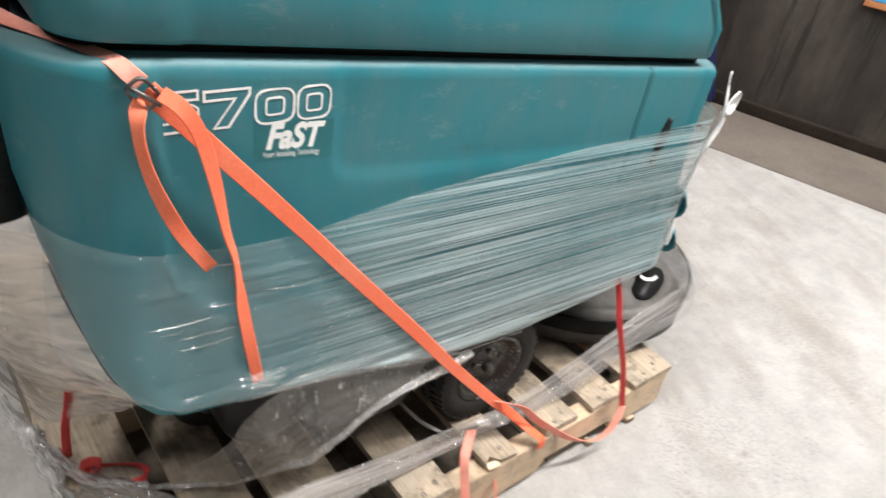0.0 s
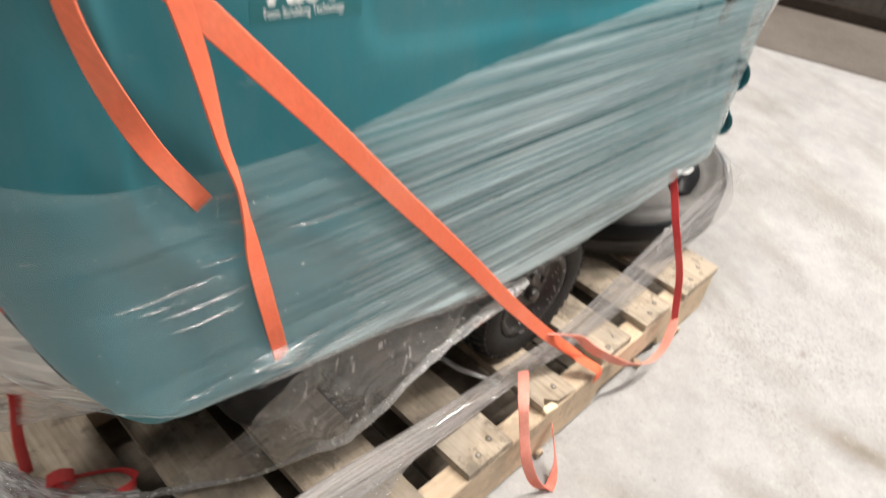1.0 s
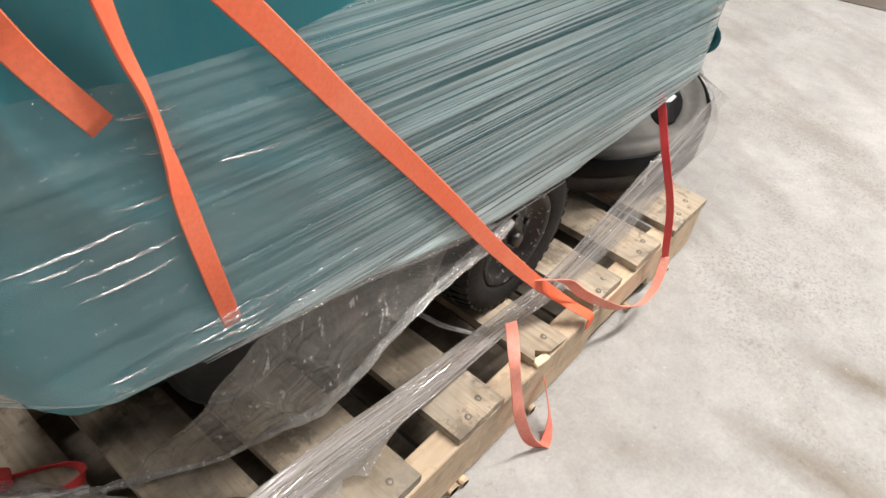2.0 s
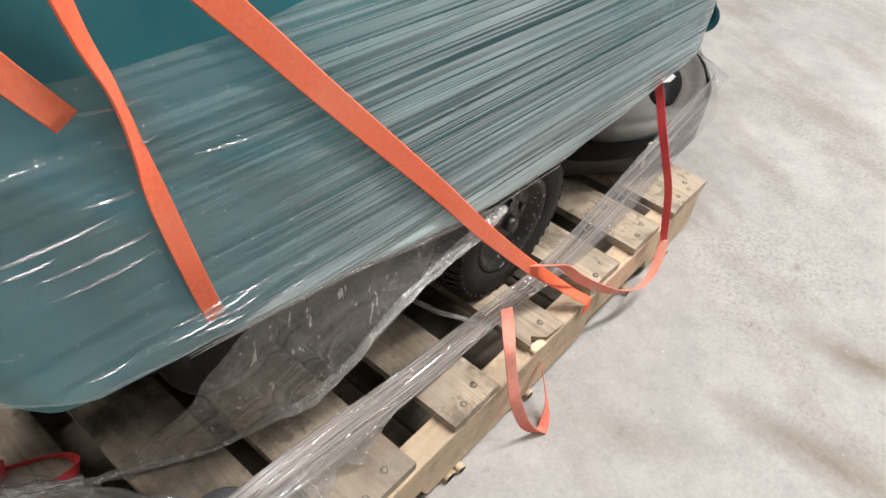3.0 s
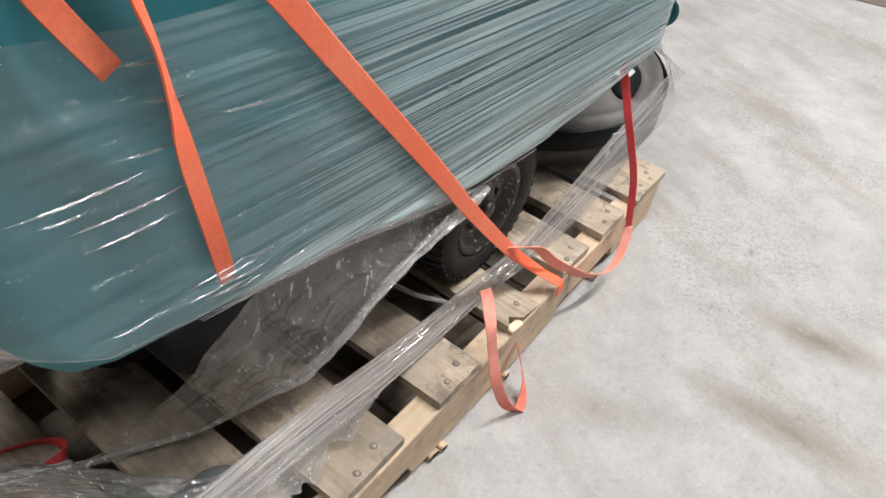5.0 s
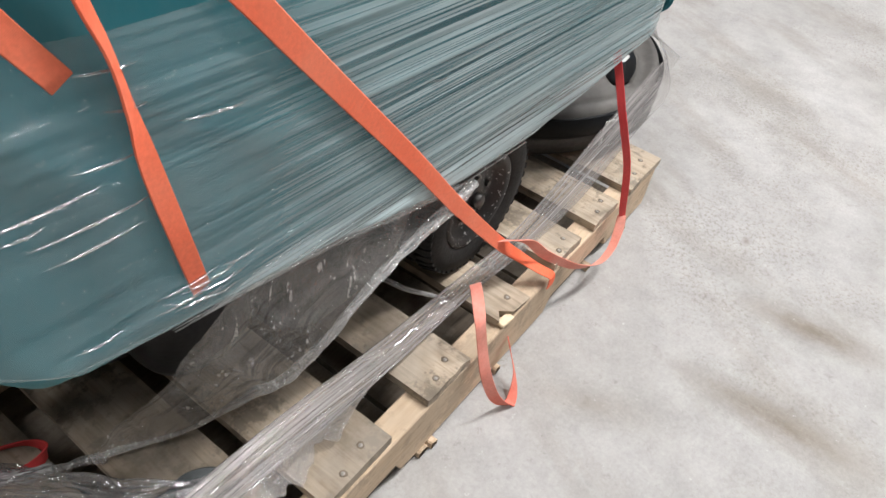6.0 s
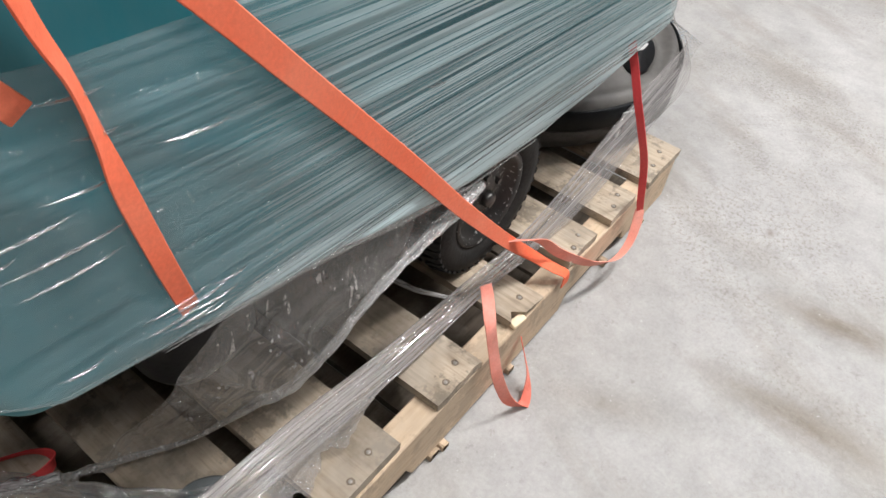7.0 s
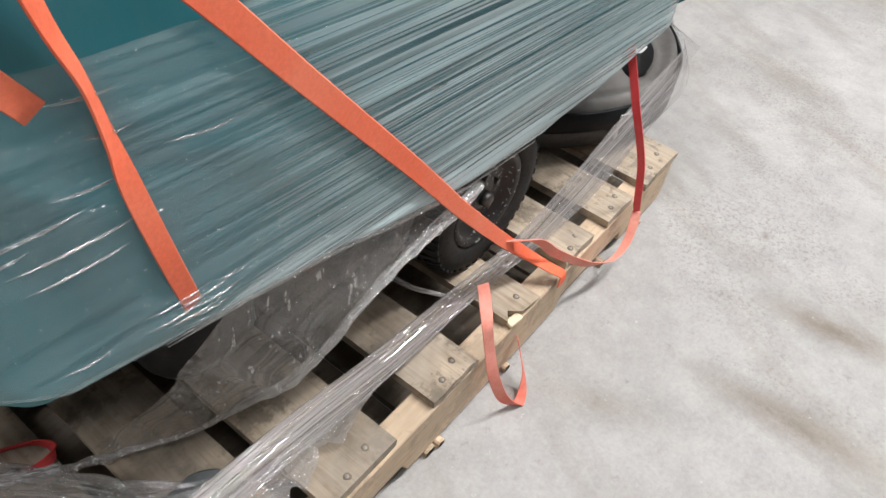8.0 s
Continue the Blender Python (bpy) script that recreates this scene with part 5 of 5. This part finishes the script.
def drape(u, v):
    p = along(DRAPE_IN, v).lerp(along(DRAPE_OUT, v), u)
    n = noise.noise(Vector((u * 2.2, v * 5, 9.4))) * 0.012 * math.sin(math.pi * min(1, u * 1.15))
    fine = noise.noise(Vector((u * 5 + v * 3, v * 16 - u * 6, 3.1))) * 0.003 * math.sin(math.pi * min(1, u * 1.15))
    return (p.x - n * 0.4, p.y + n + fine, p.z - 0.02 * (1 - v) * math.sin(math.pi * u) + n + fine)


spart("ragged_film", sheet(90, 16, ragged), FILM_CRUMPLED, wrap, wrap_inverse, "torn film hanging from the band")
spart("end_drape", sheet(60, 60, drape), FILM_DRAPE, wrap, wrap_inverse, "sheet drawn out past the end of the machine")
spart("end_roll_of_film", tube([(-1.250, 0.440, 0.240), (-1.238, 0.415, 0.205), (-1.222, 0.390, 0.172), (-1.195, 0.335, 0.157), (-1.172, 0.290, 0.152), (-1.140, 0.262, 0.150), (-1.095, 0.234, 0.149)], lambda k: 0.005 + 0.011 * smooth(0.0, 0.3, k) - 0.009 * k, 8, 12, 0.7, "pull"), FILM_ROLL, wrap, wrap_inverse, "thick gathered roll of film at the end")
spart("end_roll_of_film", tube([(-1.230, 0.400, 0.185), (-1.221, 0.360, 0.164), (-1.214, 0.310, 0.155), (-1.200, 0.250, 0.152), (-1.165, 0.200, 0.152), (-1.125, 0.165, 0.152), (-1.085, 0.130, 0.152)], lambda k: 0.015 - 0.011 * k, 8, 14, 1.0, "pull"), FILM_ROLL, wrap, wrap_inverse)

CRUMPLED_IN = curve_points([(-1.160, 0.305, 0.152), (-1.122, 0.263, 0.152), (-1.090, 0.217, 0.152), (-1.050, 0.154, 0.152), (-0.994, 0.100, 0.152)], 8)
CRUMPLED_OUT = curve_points([(-1.192, 0.269, 0.146), (-1.154, 0.208, 0.146), (-1.116, 0.157, 0.146), (-1.071, 0.105, 0.146), (-1.000, 0.074, 0.146)], 8)


def crumpled(u, v):
    """Loose film bunched over the deck boards at the pallet's corner."""
    p = along(CRUMPLED_IN, u).lerp(along(CRUMPLED_OUT, u), v)
    n = abs(noise.noise(Vector((u * 3, v * 9, 2.9)))) * 0.020 + noise.noise(Vector((u * 9, v * 22, 7.2))) * 0.005
    return (p.x, p.y + n * 0.5, p.z + n)


spart("crumpled_film", sheet(90, 50, crumpled), FILM_CRUMPLED, wrap, wrap_inverse, "glinting crumpled film over the board ends")


def netting():
    """Fine crossing strands, added in place of the ribbed pleats of the drawn-out sheet."""
    bm = bmesh.new()

    def at(u, v):
        sway = noise.noise(Vector((u * 3, v * 4, 1.3))) * 0.006
        return along(DRAPE_OUT, v).lerp(along(RIB_EDGE, v), u) + Vector((sway * 0.5, sway, sway))

    def strand(points, wide):
        for a, c in zip(points[:-1], points[1:]):
            bm.faces.new([bm.verts.new(q) for q in (a - wide, c - wide, c + wide, a + wide)])

    for k in range(7):
        strand([at(k / 6, j / 40) for j in range(41)], Vector((0.0004, 0, 0.0003)))
    for k in range(70):
        strand([at(j / 8, k / 69) for j in range(9)], Vector((0.0003, 0, 0.0016)))
    return bm


UNDER_LOW = curve_points([(-1.22, 0.4, 0.243), (-1.195, 0.38, 0.21), (-1.171, 0.34, 0.245), (-1.151, 0.3, 0.28), (-1.119, 0.25, 0.317)], 6)
UNDER_HIGH = curve_points([(-1.236, 0.40, 0.40), (-1.192, 0.40, 0.262), (-1.150, 0.30, 0.330), (-1.118, 0.20, 0.395), (-1.080, 0.115, 0.444)], 6)


def under_drape(u, v):
    """The lower fall of the drawn-out sheet, over the pallet's end."""
    p = along(UNDER_HIGH, u).lerp(along(UNDER_LOW, u), v)
    n = noise.noise(Vector((u * 6, v * 2, 6.6))) * 0.008 * math.sin(math.pi * v)
    return (p.x + n * 0.4, p.y + n, p.z + n * 0.5)


spart("under_drape", sheet(50, 20, under_drape), FILM_UNDER, wrap, wrap_inverse, "grey lower fall of the drawn-out sheet")
spart("netting", netting(), RIB_GREY, wrap, wrap_inverse, "fine dark strands standing in for ribbed pleats of the drawn-out sheet")


def tent(u, v):
    """Film drawn from the tank's lower corner over the rim of the scrub head."""
    a = radians(-74 + 96 * u)
    reach = 0.320 + 0.040 * math.exp(-abs(u - 0.20) / 0.10)
    rim = Vector((reach * math.cos(a), HEAD_Y + reach * math.sin(a), 0.238))
    top = Vector((-0.112, 0.074 + 0.45 * u ** 1.3, 0.435))
    p = rim.lerp(top, v)
    n = noise.noise(Vector((u * 12, v * 2, 3.3))) * 0.005 * math.sin(math.pi * v)
    return (p.x + 0.02 * math.sin(math.pi * v) + n, p.y - n, p.z - 0.012 * math.sin(math.pi * v))


spart("corner_film", sheet(60, 24, tent), FILM_TENT, wrap, wrap_inverse, "thin film tented over the scrub head corner")


# ---- by the wall ----
def wall_thing(name, u0, u1, out, deep, z0, z1, mat, label, category):
    ob = part(name, box(-out - deep, -out, u0, u1, z0, z1, 0.006), mat, None, "", False)
    ob.matrix_world = wall_pose
    return tagged(ob, label, category)


post = wall_thing("post", -0.04, 0.04, 0.06, 0.08, 0.0, 2.6, BLUE, "dark blue painted steel post leaning by the stained wall", "post")
post.matrix_world = wall_pose @ pose(0, 0.66, 0.018, -19, 0, 0)
sign = thing("wall_sign", "blue board with a brown lower rim on the stained wall", "sign", (WALL_AT[0], WALL_AT[1], 0))
sign.rotation_euler[2] = radians(WALL_TURN)
part("board", box(-0.02, -0.002, -0.60, 0.17, 0.662, 1.2, 0.004), SIGN_BLUE, sign, "", False)
part("rim", box(-0.024, -0.002, -0.60, 0.17, 0.635, 0.660, 0.003), ORANGE_PAINT, sign, "", False)
